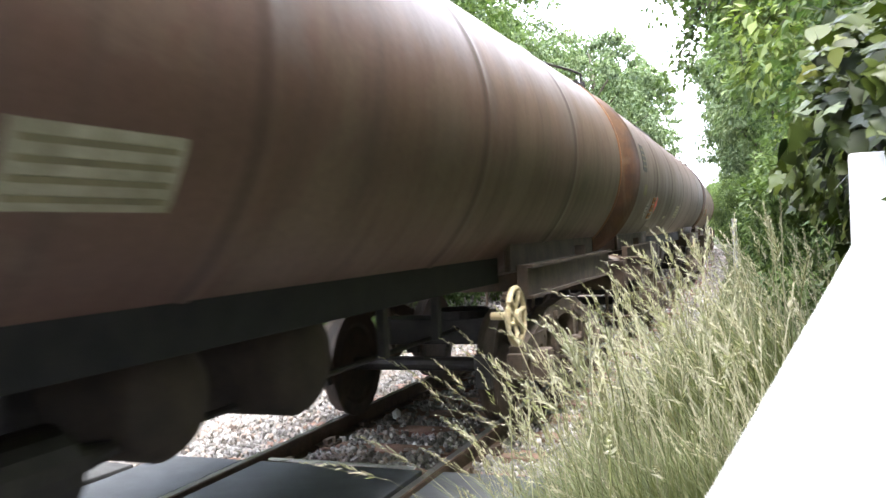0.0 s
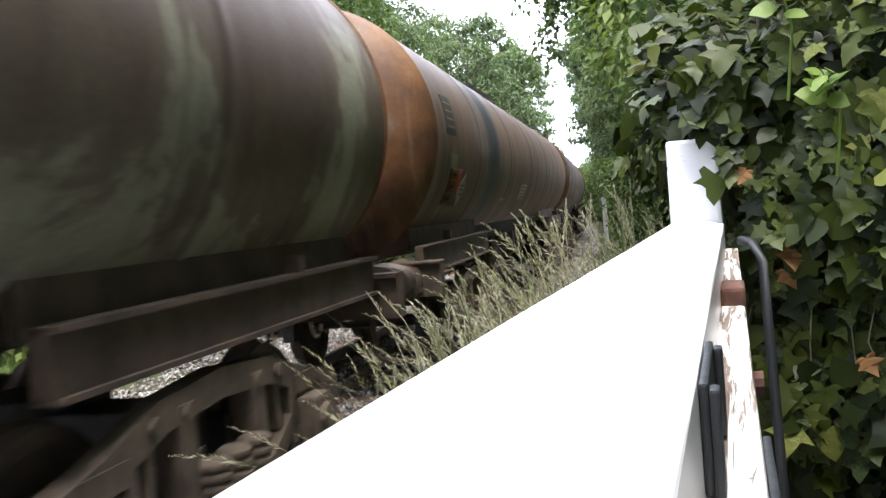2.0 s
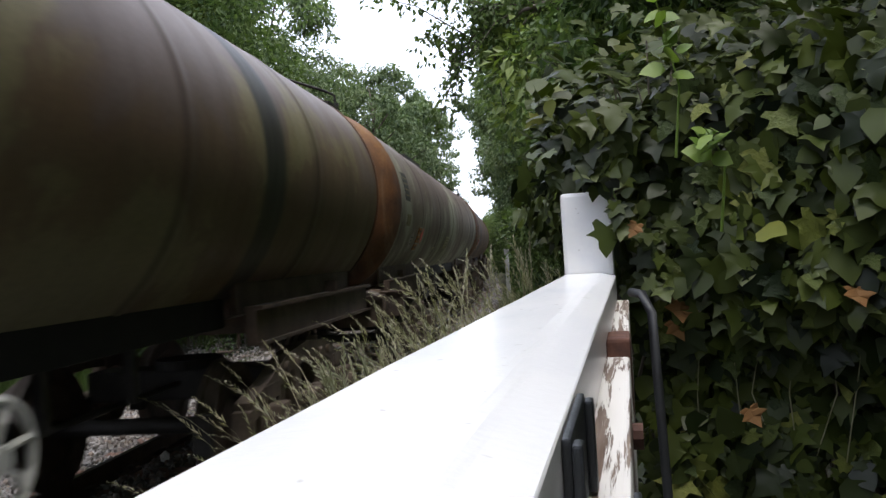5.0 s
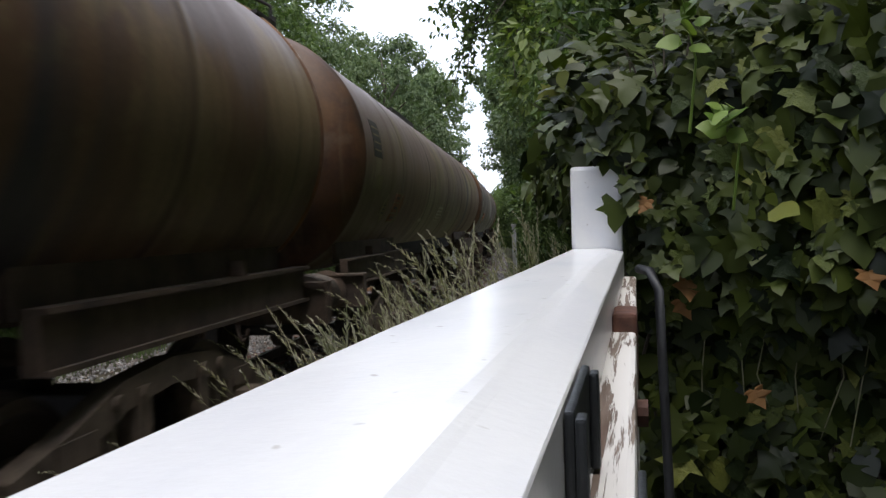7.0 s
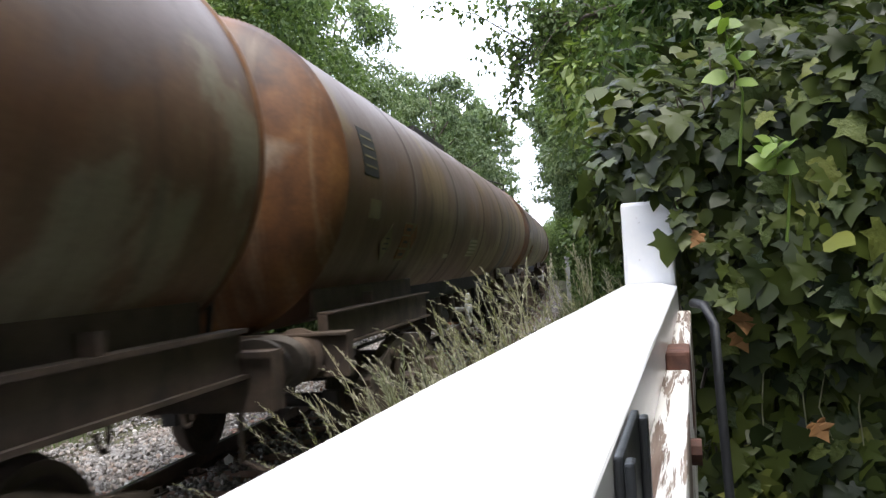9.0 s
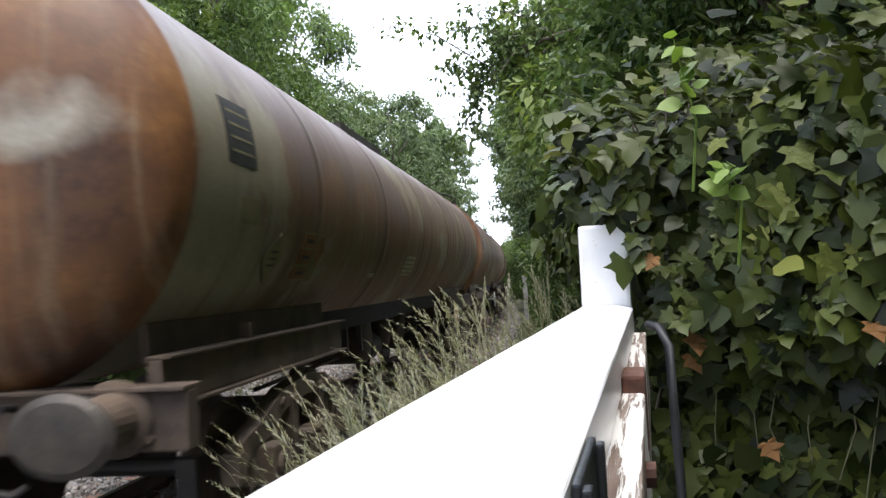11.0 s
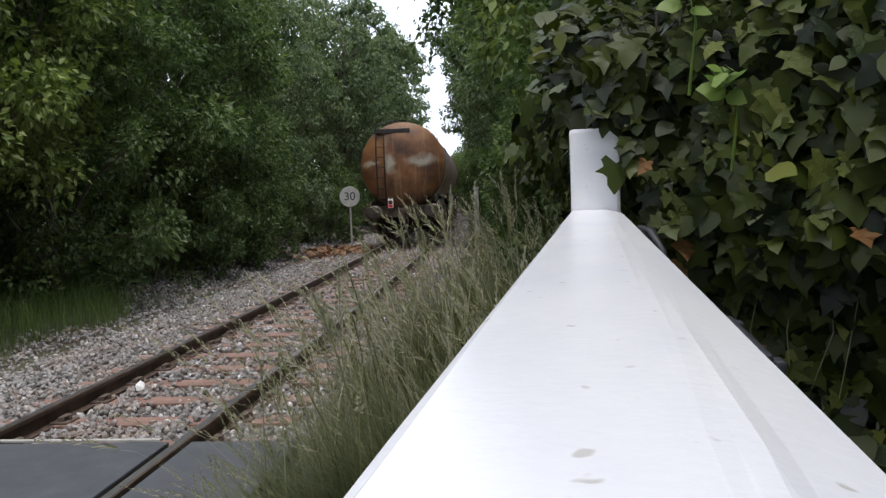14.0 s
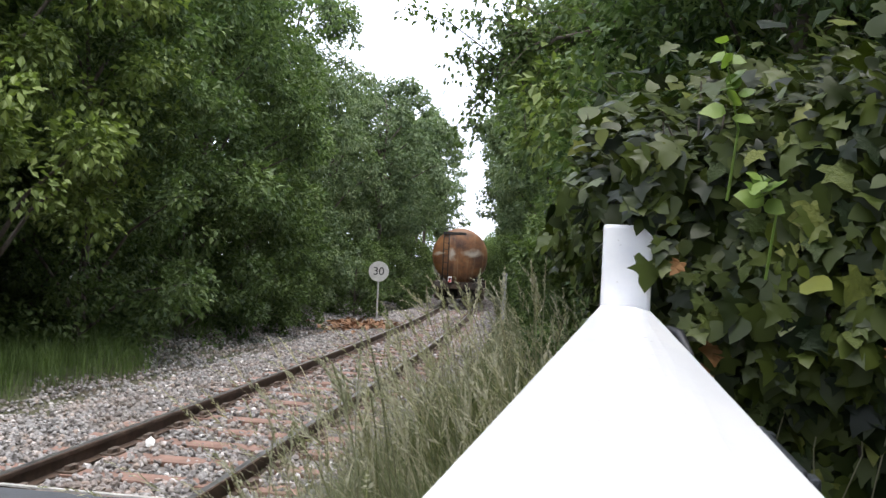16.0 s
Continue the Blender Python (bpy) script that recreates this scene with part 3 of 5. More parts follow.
def build_bogie(wagon, y):
    bm = bmesh.new()
    box(bm, -.85, .85, -.2, .2, .52, .78, .02)
    lathe(bm, [(.78, .3), (.86, .3)], 20, "Z")
    bogie = part("bogie", bm, M_DARK, wagon)
    bogie.matrix_basis = pose(0, y, 0)
    for s in (-1, 1):
        # cast side frame: bowed top member, lower tie, columns round the springs, axlebox jaws
        bm = bmesh.new()
        x0, x1 = sorted((s * .95, s * 1.07))
        beam(bm, [(-1.42, .60), (-1.0, .69), (-.52, .84), (0, .88), (.52, .84), (1.0, .69), (1.42, .60)], .15, x0, x1)
        beam(bm, [(-.98, .60), (-.46, .29), (.46, .29), (.98, .60)], .11, x0, x1)
        beam(bm, [(-.98, .63), (-.98, .74)], .3, x0 - .01, x1 + .01)
        beam(bm, [(.98, .63), (.98, .74)], .3, x0 - .01, x1 + .01)
        for q in (-1, 1):
            beam(bm, [(q * .36, .29), (q * .36, .86)], .12, x0 - .015, x1 + .015)
            for w in (-.2, .2):
                beam(bm, [(q * 1.0 + w, .36), (q * 1.0 + w, .68)], .08, x0, x1)
            beam(bm, [(q * .66, .48), (q * .62, .80)], .06, x0 + .02, x1 - .02)
        for q in (-.62, -.36, .36, .62):
            tube(bm, [(x1 if s > 0 else x0, q, .82), ((x1 if s > 0 else x0) + s * .03, q, .82)], .04, 10)
        for q in (-1, 1):
            box(bm, x0 - .005, x1 + .005, q * 1.43 - .07, q * 1.43 + .07, .42, .62, .01)
        part("side_frame", bm, M_BOGIE, bogie)
        for q in (-.22, 0, .22):
            bm = bmesh.new()
            lathe(bm, [z for k in range(5) for z in ((.29 + k * .055, .072), (.305 + k * .055, .09), (.325 + k * .055, .09))] + [(.56, .072)], 12, "Z", (s * 1.1, q, 0))
            part("spring", bm, M_BOGIE, bogie)
        for q in (-1.0, 1.0):
            bm = bmesh.new()
            box(bm, min(s * .98, s * 1.18), max(s * .98, s * 1.18), q - .13, q + .13, .34, .6, .025)
            tube(bm, [(s * 1.17, q, .46), (s * 1.22, q, .46)], .085, 14)
            part("axlebox", bm, M_BOGIE, bogie)
        for q in (-1.53, -.47, .47, 1.53):
            bm = bmesh.new()
            box(bm, min(s * .68, s * .82), max(s * .68, s * .82), q - .04, q + .04, .34, .62, .012)
            part("brake_block", bm, M_DARK, bogie)
    for q in (-1.0, 1.0):
        build_wheelset(bogie, q)
    return bogie


def build_wagon():
    w = empty("tank_wagon", Matrix(), "rust-streaked grey bogie tank wagon rolling along the rails", "tank wagon", "tank wagons of the train")
    # barrel with raised weld seams
    prof = []
    seams = [-5.3, -2.65, 0.0, 2.65, 5.3]
    prof += [(-RIM, TANK_R - .005), (-RIM + .02, TANK_R), (-RIM + .06, TANK_R)]
    for s in seams:
        prof += [(s - .12, TANK_R), (s - .05, TANK_R), (s - .022, TANK_R + .007), (s + .022, TANK_R + .007), (s + .05, TANK_R), (s + .12, TANK_R)]
    prof += [(RIM - .06, TANK_R), (RIM - .02, TANK_R), (RIM, TANK_R - .005)]
    bm = bmesh.new()
    lathe(bm, prof, 96, "Y")
    tank = part("tank", bm, M_TANK[0], w, "grimy grey-green and rust-brown tank barrel", True)
    tank.matrix_basis = pose(0, 0, TANK_Z)
    for s in (-1, 1):
        bm = bmesh.new()
        prof = [(0, TANK_R + .014), (.03, TANK_R + .014)] + [(.03 + .42 * math.sin(a), TANK_R * math.cos(a) ** .7) for a in np.linspace(.06, 1.5, 14)]
        lathe(bm, [(s * (RIM + u), r) for u, r in prof], 96, "Y")
        e = part("tank_end", bm, M_END, w, "domed tank end stained rust-orange with pale worn patches", True)
        e.matrix_basis = pose(0, 0, TANK_Z)
    # catwalk and hatch on top
    bm = bmesh.new()
    for k in range(-10, 11):
        box(bm, -.42, .42, k * .12 - .04, k * .12 + .04, 3.73, 3.755)
    for x in (-.42, .42):
        box(bm, x - .02, x + .02, -1.26, 1.26, 3.66, 3.76)
    part("catwalk", bm, M_DARK, w)
    bm = bmesh.new()
    lathe(bm, [(3.6, .3), (3.78, .3), (3.78, .36), (3.82, .36), (3.86, .2)], 24, "Z")
    part("hatch", bm, M_FRAME, w)
    for s in (-1, 1):
        turn = pose(0, 0, 0, 0, 0, 0 if s < 0 else 180)
        # end platform with bracket and handrail
        bm = bmesh.new()
        box(bm, -.80, .26, -8.05, -7.6, 3.41, 3.435, .004, turn)
        box(bm, -.80, .26, -8.07, -8.04, 3.36, 3.48, .004, turn)
        for x in (-.7, -.25, .2):
            tube(bm, [turn @ Vector((x, -8.04, 3.4)), turn @ Vector((x, -7.8, 3.2))], .018, 6)
        part("end_platform", bm, M_DARK, w, "black steel end platform")
        bm = bmesh.new()
        tube(bm, [turn @ Vector(p) for p in ((-.76, -8.06, 3.4), (-.76, -8.06, 3.58), (-.66, -8.0, 3.63), (-.3, -7.7, 3.74), (.1, -7.3, 3.78), (.1, -7.2, 3.66))], .017, 8)
        part("handrail", bm, M_DARK, w)
        lad = None
        for x in (-.76, -.52):
            bm = bmesh.new()
            tube(bm, [turn @ Vector(p) for p in ((x, -8.02, 3.46), (x, -8.17, 3.0), (x, -8.21, 2.4), (x, -8.14, 1.8), (x, -7.93, 1.19))], .02, 8)
            if lad is None:
                lad = part("ladder", bm, M_DARK, w)
            else:
                part("stile", bm, M_DARK, lad)
        for k in range(7):
            z = 1.45 + k * .3
            yy = float(np.interp(z, [1.19, 1.8, 2.4, 3.0, 3.46], [-7.93, -8.14, -8.21, -8.17, -8.02]))
            bm = bmesh.new()
            tube(bm, [turn @ Vector((-.76, yy, z)), turn @ Vector((-.52, yy, z))], .014, 6)
            part("rung", bm, M_DARK, lad)
        # headstock, stub solebars, saddle gussets
        bm = bmesh.new()
        box(bm, -1.25, 1.25, -7.9, -7.76, .86, 1.17, .012, turn)
        box(bm, -1.25, 1.25, -7.94, -7.72, 1.165, 1.19, .006, turn)
        for x in (-1.05, -.6, .6, 1.05):
            tube(bm, [turn @ Vector((x, -7.89, .93)), turn @ Vector((x, -7.925, .93))], .022, 6)
        part("headstock", bm, M_FRAME, w)
        for x in (-1, 1):
            bm = bmesh.new()
            box(bm, min(x * .98, x * 1.06), max(x * .98, x * 1.06), -7.77, -4.1, 1.07, 1.31, .008, turn)
            bar = part("solebar", bm, M_FRAME, w)
            for z0, z1 in ((1.312, 1.33), (1.05, 1.068)):
                bm = bmesh.new()
                box(bm, min(x * .98, x * 1.11), max(x * .98, x * 1.11), -7.77, -4.1, z0, z1, .004, turn)
                part("flange", bm, M_FRAME, bar)
            # cradle plate between solebar and flank, with a lug
            bm = bmesh.new()
            box(bm, min(x * .86, x * .90), max(x * .86, x * .90), -7.6, -4.15, 1.28, 1.5, .008, turn)
            part("cradle_plate", bm, M_FRAME, w)
            for q in (-6.4,):
                bm = bmesh.new()
                box(bm, min(x * .965, x * 1.07), max(x * .965, x * 1.05), q - .03, q + .03, 1.33, 1.43, .004, turn)
                part("lug", bm, M_FRAME, w)
            # buffer: guide, ram and oval head
            bm = bmesh.new()
            yy = -7.9
            lathe(bm, [(yy + .02, .2), (yy - .02, .2), (yy - .04, .14), (yy - .32, .125), (yy - .34, .1), (yy - .46, .085)], 24, "Y", (x * .87, 0, 1.03))
            if s > 0:
                for v in bm.verts:
                    v.co.y = -v.co.y
                bmesh.ops.reverse_faces(bm, faces=bm.faces[:])
            buf = part("buffer", bm, M_FRAME, w)
            bm = bmesh.new()
            lathe(bm, [(yy - .44, .1), (yy - .46, .235), (yy - .485, .245), (yy - .51, .2), (yy - .52, .05)], 32, "Y")
            for v in bm.verts:
                v.co.x *= 1.06
                v.co.z *= .80
                v.co += Vector((x * .87, 0, 1.03))
                if s > 0:
                    v.co.y = -v.co.y
            bmesh.ops.recalc_face_normals(bm, faces=bm.faces[:])
            part("buffer_head", bm, M_BUFFER, buf, "greasy grey buffer face")
        # drawhook and hanging coupling, brake hose
        bm = bmesh.new()
        tube(bm, [turn @ Vector(p) for p in ((.03, -7.9, 1.04), (.03, -8.1, 1.04), (.03, -8.18, 1.1), (.03, -8.12, 1.16), (.03, -8.04, 1.13))], .04, 8)
        hook = part("drawhook", bm, M_FRAME, w)
        for k, z0 in enumerate((1.08, .84)):
            bm = bmesh.new()
            tube(bm, [turn @ Vector((.03 + .05 * math.cos(a) + .03 * k, -8.1 + .02 * k, z0 - .13 + .15 * math.sin(a))) for a in np.linspace(0, 6.1, 14)], .02, 6)
            part("coupling_link", bm, M_FRAME, hook)
        bm = bmesh.new()
        tube(bm, [turn @ Vector(p) for p in ((.32, -7.9, 1.1), (.32, -8.0, 1.12), (.27, -8.05, 1.0), (.24, -8.05, .82), (.27, -8.02, .7), (.36, -7.99, .68), (.42, -7.98, .72))], .022, 8)
        part("brake_hose", bm, M_DARK, w)
        bm = bmesh.new()
        tube(bm, [turn @ Vector(p) for p in ((-1.0, -7.85, .9), (-1.0, -7.85, .55), (-1.12, -7.85, .5), (-1.3, -7.85, .5))], .02, 6)
        part("footstep_bracket", bm, M_FRAME, w)
        build_bogie(w, s * 5.3)
    # middle: slim side members, brake cylinder, pipes and levers
    for x in (-1, 1):
        bm = bmesh.new()
        box(bm, min(x * .70, x * .78), max(x * .70, x * .78), -4.2, 4.2, 1.18, 1.43, .01)
        part("side_member", bm, M_SOOT, w)
    bm = bmesh.new()
    lathe(bm, [(-1.0, .1), (-.98, .17), (-.45, .17), (-.43, .08), (-.1, .03)], 20, "Y", (.5, 0, .82))
    part("brake_cylinder", bm, M_DARK, w)
    bm = bmesh.new()
    lathe(bm, [(.5, .12), (.55, .2), (1.35, .2), (1.4, .12)], 20, "Y", (-.45, 0, .8))
    part("air_reservoir", bm, M_DARK, w)
    for q, r in ((-1.15, .34), (.1, .28), (1.2, .31)):
        bm = bmesh.new()
        lathe(bm, [(-.66, 0.001), (-.66, r * .5), (-.63, r * .85), (-.56, r), (.56, r), (.63, r * .85), (.66, r * .5), (.66, .001)], 28, "X", (0, q, .98))
        part("transverse_reservoir", bm, M_DRUM, w, "dull brown drum slung across under the tank", True)
    bm = bmesh.new()
    for q in (-2.6, -1.9, 2.0, 2.9):
        box(bm, .68, .74, q - .03, q + .03, .86, 1.2, .006)
    tube(bm, [(.3, -4.4, .74), (.3, 4.4, .76)], .022, 8)
    part("brake_rigging", bm, M_DARK, w)
    bm = bmesh.new()
    lathe(bm, [(-.22, .05), (-.2, .14), (-.1, .16), (.1, .16), (.2, .14), (.22, .05)], 18, "Z", (0, -.1, .88))
    part("discharge_valve", bm, M_DARK, w)
    # handbrake wheel on its bracket
    bm = bmesh.new()
    R = .205
    tube(bm, [(1.24, 4.05 + R * math.cos(a), 1.0 + R * math.sin(a)) for a in np.linspace(0, 2 * math.pi, 28)], .021, 8)
    hw = part("handbrake_wheel", bm, M_HANDW, w, "spoked handbrake wheel in faded cream paint")
    for k in range(6):
        a = k * math.pi / 3 + .2
        bm = bmesh.new()
        tube(bm, [(1.22, 4.05 + .03 * math.cos(a), 1.0 + .03 * math.sin(a)), (1.25, 4.05 + .13 * math.cos(a + .12), 1.0 + .13 * math.sin(a + .12)), (1.24, 4.05 + R * math.cos(a), 1.0 + R * math.sin(a))], .017, 6)
        part("spoke", bm, M_HANDW, hw)
    bm = bmesh.new()
    lathe(bm, [(1.05, .03), (1.2, .03), (1.2, .05), (1.27, .05)], 12, "X", (0, 4.05, 1.0))
    part("wheel_hub", bm, M_HANDW, hw)
    # plates on both flanks: hazard panel, diamond, lettering blocks
    for s in (1, -1):
        def put(ob):
            if s < 0:
                ob.matrix_basis = pose(0, 0, 0, 0, 0, 180)
            return ob
        y0 = -RIM if s > 0 else -RIM
        p = put(curved_plate(.54, .40, y0 + 2.35, -24, .008, M_GRIMY, "hazard_panel", w, "white and orange hazard panel"))
        for k, (zz, hh) in enumerate(((-18.0, .105), (-23.8, .12), (-29.8, .10))):
            curved_plate(.33, hh, y0 + 2.22, zz, .012, M_ORANGE, "orange_field", p, "orange field")
            curved_plate(.18, .03, y0 + 2.22, zz, .014, M_BLACK, "code_bar", p)
        bm = bmesh.new()
        box(bm, 0, .003, -.1, .1, -.1, .1, .001, pose(0, 0, 0, 45, 0, 0))
        d = part("red_diamond", bm, M_RED, p)
        d.matrix_basis = on_tank(y0 + 2.52, -21, .012)
        bm = bmesh.new()
        box(bm, 0, .004, -.135, .135, -.135, .135, .002, pose(0, 0, 0, 45, 0, 0))
        d = put(part("diamond_plate", bm, M_GRIMY, w, "grimy white diamond plate"))
        for zz in (-.05, .0, .05):
            bm = bmesh.new()
            box(bm, .004, .006, -.07, .07, zz - .008, zz + .008)
            part("code_bar", bm, M_BLACK, d)
        d.matrix_basis = (pose(0, 0, 0, 0, 0, 180) if s < 0 else Matrix()) @ on_tank(y0 + 1.45, -25, .012)
        t = put(curved_plate(.46, .4, y0 + .70, 9, .004, M_BLACK, "data_panel", w, "black data panel with small pale lettering"))
        for k in range(4):
            curved_plate(.34, .018, y0 + .70, 3.5 + k * 3.7, .006, M_DULLW, "letter_bar", t)
        put(curved_plate(.34, .16, y0 + .85, -12, .005, M_DULLW, "small_plate", w, "small grimy cream plate"))
        t = put(curved_plate(.74, .27, y0 + 6.9, -25, .005, M_CREAM, "notice_plate", w, "long faded cream notice plate"))
        for k in range(4):
            curved_plate(.66, .022, y0 + 6.9, -21.2 - k * 2.7, .008, M_DULLW, "letter_bar", t)
        put(curved_plate(.32, .05, y0 + 4.85, -31, .005, M_CREAM, "warning_strip", w, "faded yellow warning strip"))
    return w


def build_tail_lamp(w):
    """Box tail lamp on its bracket on the last wagon."""
    bm = bmesh.new()
    box(bm, -.078, .078, -.07, .07, 0, .27, .014)
    lamp = part("tail_lamp", bm, M_WHITE, w, "white plastic tail lamp with red reflector")
    lamp.matrix_basis = pose(-.40, -8.02, 1.14)
    bm = bmesh.new()
    tube(bm, [(-.06, 0, .26), (-.05, 0, .36), (.05, 0, .36), (.06, 0, .26)], .017, 8)
    part("handle", bm, M_WHITE, lamp)
    bm = bmesh.new()
    lathe(bm, [(-.07, .064), (-.085, .06), (-.092, .03)], 24, "Y", (0, 0, .17))
    part("lamp_lens", bm, M_LENS, lamp, "dark red round lens")
    bm = bmesh.new()
    box(bm, -.066, .066, -.077, -.068, .02, .10, .003)
    part("reflector", bm, M_RED, lamp, "bright red reflector")


wagon = build_wagon()
wagons = [wagon]
for k in range(1, 8):
    wagons.append(copy_thing(wagon, Matrix()))
BRAKE_SHIFT = (-.6, -6.1, -3.15, -.95, -.9, -.9, -.6, -.6)
for k, w in enumerate(wagons):
    for o in w.children_recursive:
        if o.name.split(".")[0] == "tank":
            o.material_slots[0].link = "OBJECT"
            o.material_slots[0].material = M_TANK[(4, 1, 2, 0, 5, 3, 1, 2)[k]]
        if k and o.name.split(".")[0] == "tank_end":
            o.material_slots[0].link = "OBJECT"
            o.material_slots[0].material = (M_END, M_END3, M_END2, M_END4, M_END4, M_END2, M_END2, M_END2)[k]
        if o.name.split(".")[0] == "handbrake_wheel":
            o.matrix_basis = pose(0, BRAKE_SHIFT[k], 0)
        if k == 4 and o.name.split(".")[0] == "hazard_panel" and o.matrix_basis.to_euler().z < 1:
            o.matrix_basis = pose(0, -1.3, 0)
        dull = {"hazard_panel": M_DULLW, "orange_field": M_DULL, "red_diamond": M_DULL, "diamond_plate": M_DULLW, "data_panel": M_BLACK}.get(o.name.split(".")[0])
        if k in (0, 1, 2) and dull:
            o.material_slots[0].link = "OBJECT"
            o.material_slots[0].material = dull
        if k in (1, 2) and o.name.split(".")[0] in ("handbrake_wheel", "spoke", "wheel_hub"):
            o.material_slots[0].link = "OBJECT"
            o.material_slots[0].material = M_HANDW2
build_tail_lamp(wagons[0])
wagons[0]["label"] = "last rusty bogie tank wagon carrying a tail lamp"

# ---- the gate ----
GATE_Z = 1.54


def build_gate():
    gate = empty("crossing_gate", pose(0, 0, 0), "white-painted timber level crossing gate with flaking outer boards", "gate")
    prof = [(-.075, -.08), (-.075, -.006), (-.073, -.002), (-.069, 0), (.026, 0), (.034, -.0007), (.042, -.0021), (.050, -.0042), (.0775, -.0116), (.079, -.0135), (.079, -.08)]
    ys = np.linspace(-4.6, -.004, 24)
    V = [(a + random.uniform(-.0006, .0006), y, GATE_Z + b + random.uniform(-.0006, .0006)) for y in ys for a, b in prof]
    k = len(prof)
    F = [(i * k + j, (i + 1) * k + j, (i + 1) * k + (j + 1) % k, i * k + (j + 1) % k) for i in range(len(ys) - 1) for j in range(k)]
    part("top_rail", mesh_np("top_rail", V, F, M_PAINT), M_PAINT, gate, "thick white top rail, lightly speckled with dirt")
    bm = bmesh.new()
    box(bm, -.05, .113, -4.6, -.06, GATE_Z - .30, GATE_Z - .082, .006)
    part("upper_board", bm, M_PEEL, gate, "board with white paint flaking off grey wood")
    bm = bmesh.new()
    box(bm, -.075, .075, 0, .15, 0.0, GATE_Z + .247, .012)
    part("end_post", bm, M_PAINT, gate, "white end post with rounded top")
    for z in (.25, .62, .98):
        bm = bmesh.new()
        box(bm, -.04, .05, -4.6, -.004, z, z + .11, .006)
        part("rail", bm, M_PAINT, gate)
    for y in (-4.0, -3.0, -2.0, -1.0):
        bm = bmesh.new()
        box(bm, .052, .08, y - .05, y + .05, .1, GATE_Z - .302, .005)
        part("upright", bm, M_PEEL, gate)
    bm = bmesh.new()
    box(bm, .0795, .085, -2.20, -2.06, GATE_Z - .079, GATE_Z - .015, .002)
    latch = part("latch", bm, M_LATCH, gate, "black iron latch plate")
    for q in (-2.195, -2.067):
        bm = bmesh.new()
        box(bm, .085, .091, q - .008, q + .008, GATE_Z - .079, GATE_Z - .018, .002)
        part("latch_lip", bm, M_LATCH, latch)
    bm = bmesh.new()
    box(bm, .1135, .119, -2.20, -2.06, GATE_Z - .34, GATE_Z - .082, .002)
    part("latch_strap", bm, M_LATCH, latch)
    bm = bmesh.new()
    box(bm, .0795, .115, -1.36, -1.24, GATE_Z - .17, GATE_Z - .055, .006)
    part("strap", bm, M_RUSTY, gate, "rusted iron strap")
    bm = bmesh.new()
    tube(bm, [(.112, -1.72, GATE_Z - .12), (.124, -1.72, GATE_Z - .12)], .014, 10)
    part("bolt", bm, M_RUSTY, gate)
    bm = bmesh.new()
    tube(bm, [(.12, -.16, GATE_Z - .055), (.15, -.2, GATE_Z - .06), (.172, -.26, GATE_Z - .11), (.176, -.3, GATE_Z - .3), (.19, -.32, .7), (.2, -.33, 0)], .013, 10)
    tagged(part("pipe", bm, M_PIPE, None, "", True), "slim dark grey pipe standing by the gate", "pipe")


build_gate()


# ---- plants ----
def leaf_simple():
    V = np.array([(0, 0, 0), (.3, .45, .09), (0, 1, -.12), (-.3, .45, .09)], float)
    return V, np.array([(0, 1, 2), (0, 2, 3)])


def ivy_proto(lobes, seed=0):
    """A lobed leaf on a short stalk, folded on its midrib; unit length."""
    pts = [(0, .04), (.14, -.07), (.32, -.14), (.50, -.07), (.39, .14), (.45, .23), (.68, .40), (.40, .49), (.29, .58), (.19, .79), (0, 1.08)] if lobes else [(0, 0), (.22, .0), (.4, .2), (.38, .45), (.22, .72), (0, 1)]
    out = pts + [(-x, y) for x, y in pts[-2:0:-1]]
    g = random.Random(seed)
    wide = 1 + g.uniform(-.12, .16)
    out = [(x * wide + g.uniform(-.045, .045), y + g.uniform(-.045, .045)) for x, y in out]
    V = [(x, y, g.uniform(-.035, .035) + .06 * abs(x) - .28 * x * x - .16 * y * y) for x, y in out]
    # leaf blade in two halves along the midrib
    n = len(out)
    tip = len(pts) - 1
    V += [(0, .18, -.02), (0, .45, -.05), (0, .72, -.1)]
    rib = [0, n, n + 1, n + 2, tip]
    F = []
    for side in (list(range(tip + 1)), [0] + list(range(n - 1, tip - 1, -1))):
        turn = side == list(range(tip + 1))
        r = 0
        for i, j in zip(side, side[1:]):
            while r < 3 and V[rib[r + 1]][1] < (V[i][1] + V[j][1]) / 2:
                if rib[r + 1] not in (i, j) and rib[r] != i:
                    F.append((rib[r], i, rib[r + 1]) if turn else (rib[r], rib[r + 1], i))
                r += 1
            if rib[r] not in (i, j):
                F.append((i, j, rib[r]) if turn else (j, i, rib[r]))
        while r < 3:
            F.append((rib[r], tip, rib[r + 1]) if turn else (rib[r], rib[r + 1], tip))
            r += 1
    return np.array(V, float), np.array(F)


def frames(fwd, up):
    """Turns whose y axis is fwd and z axis close to up: n x 3 x 3."""
    y = fwd / np.linalg.norm(fwd, axis=1)[:, None]
    x = np.cross(y, up)
    x /= np.linalg.norm(x, axis=1)[:, None] + 1e-9
    return np.stack([x, y, np.cross(x, y)], -1)


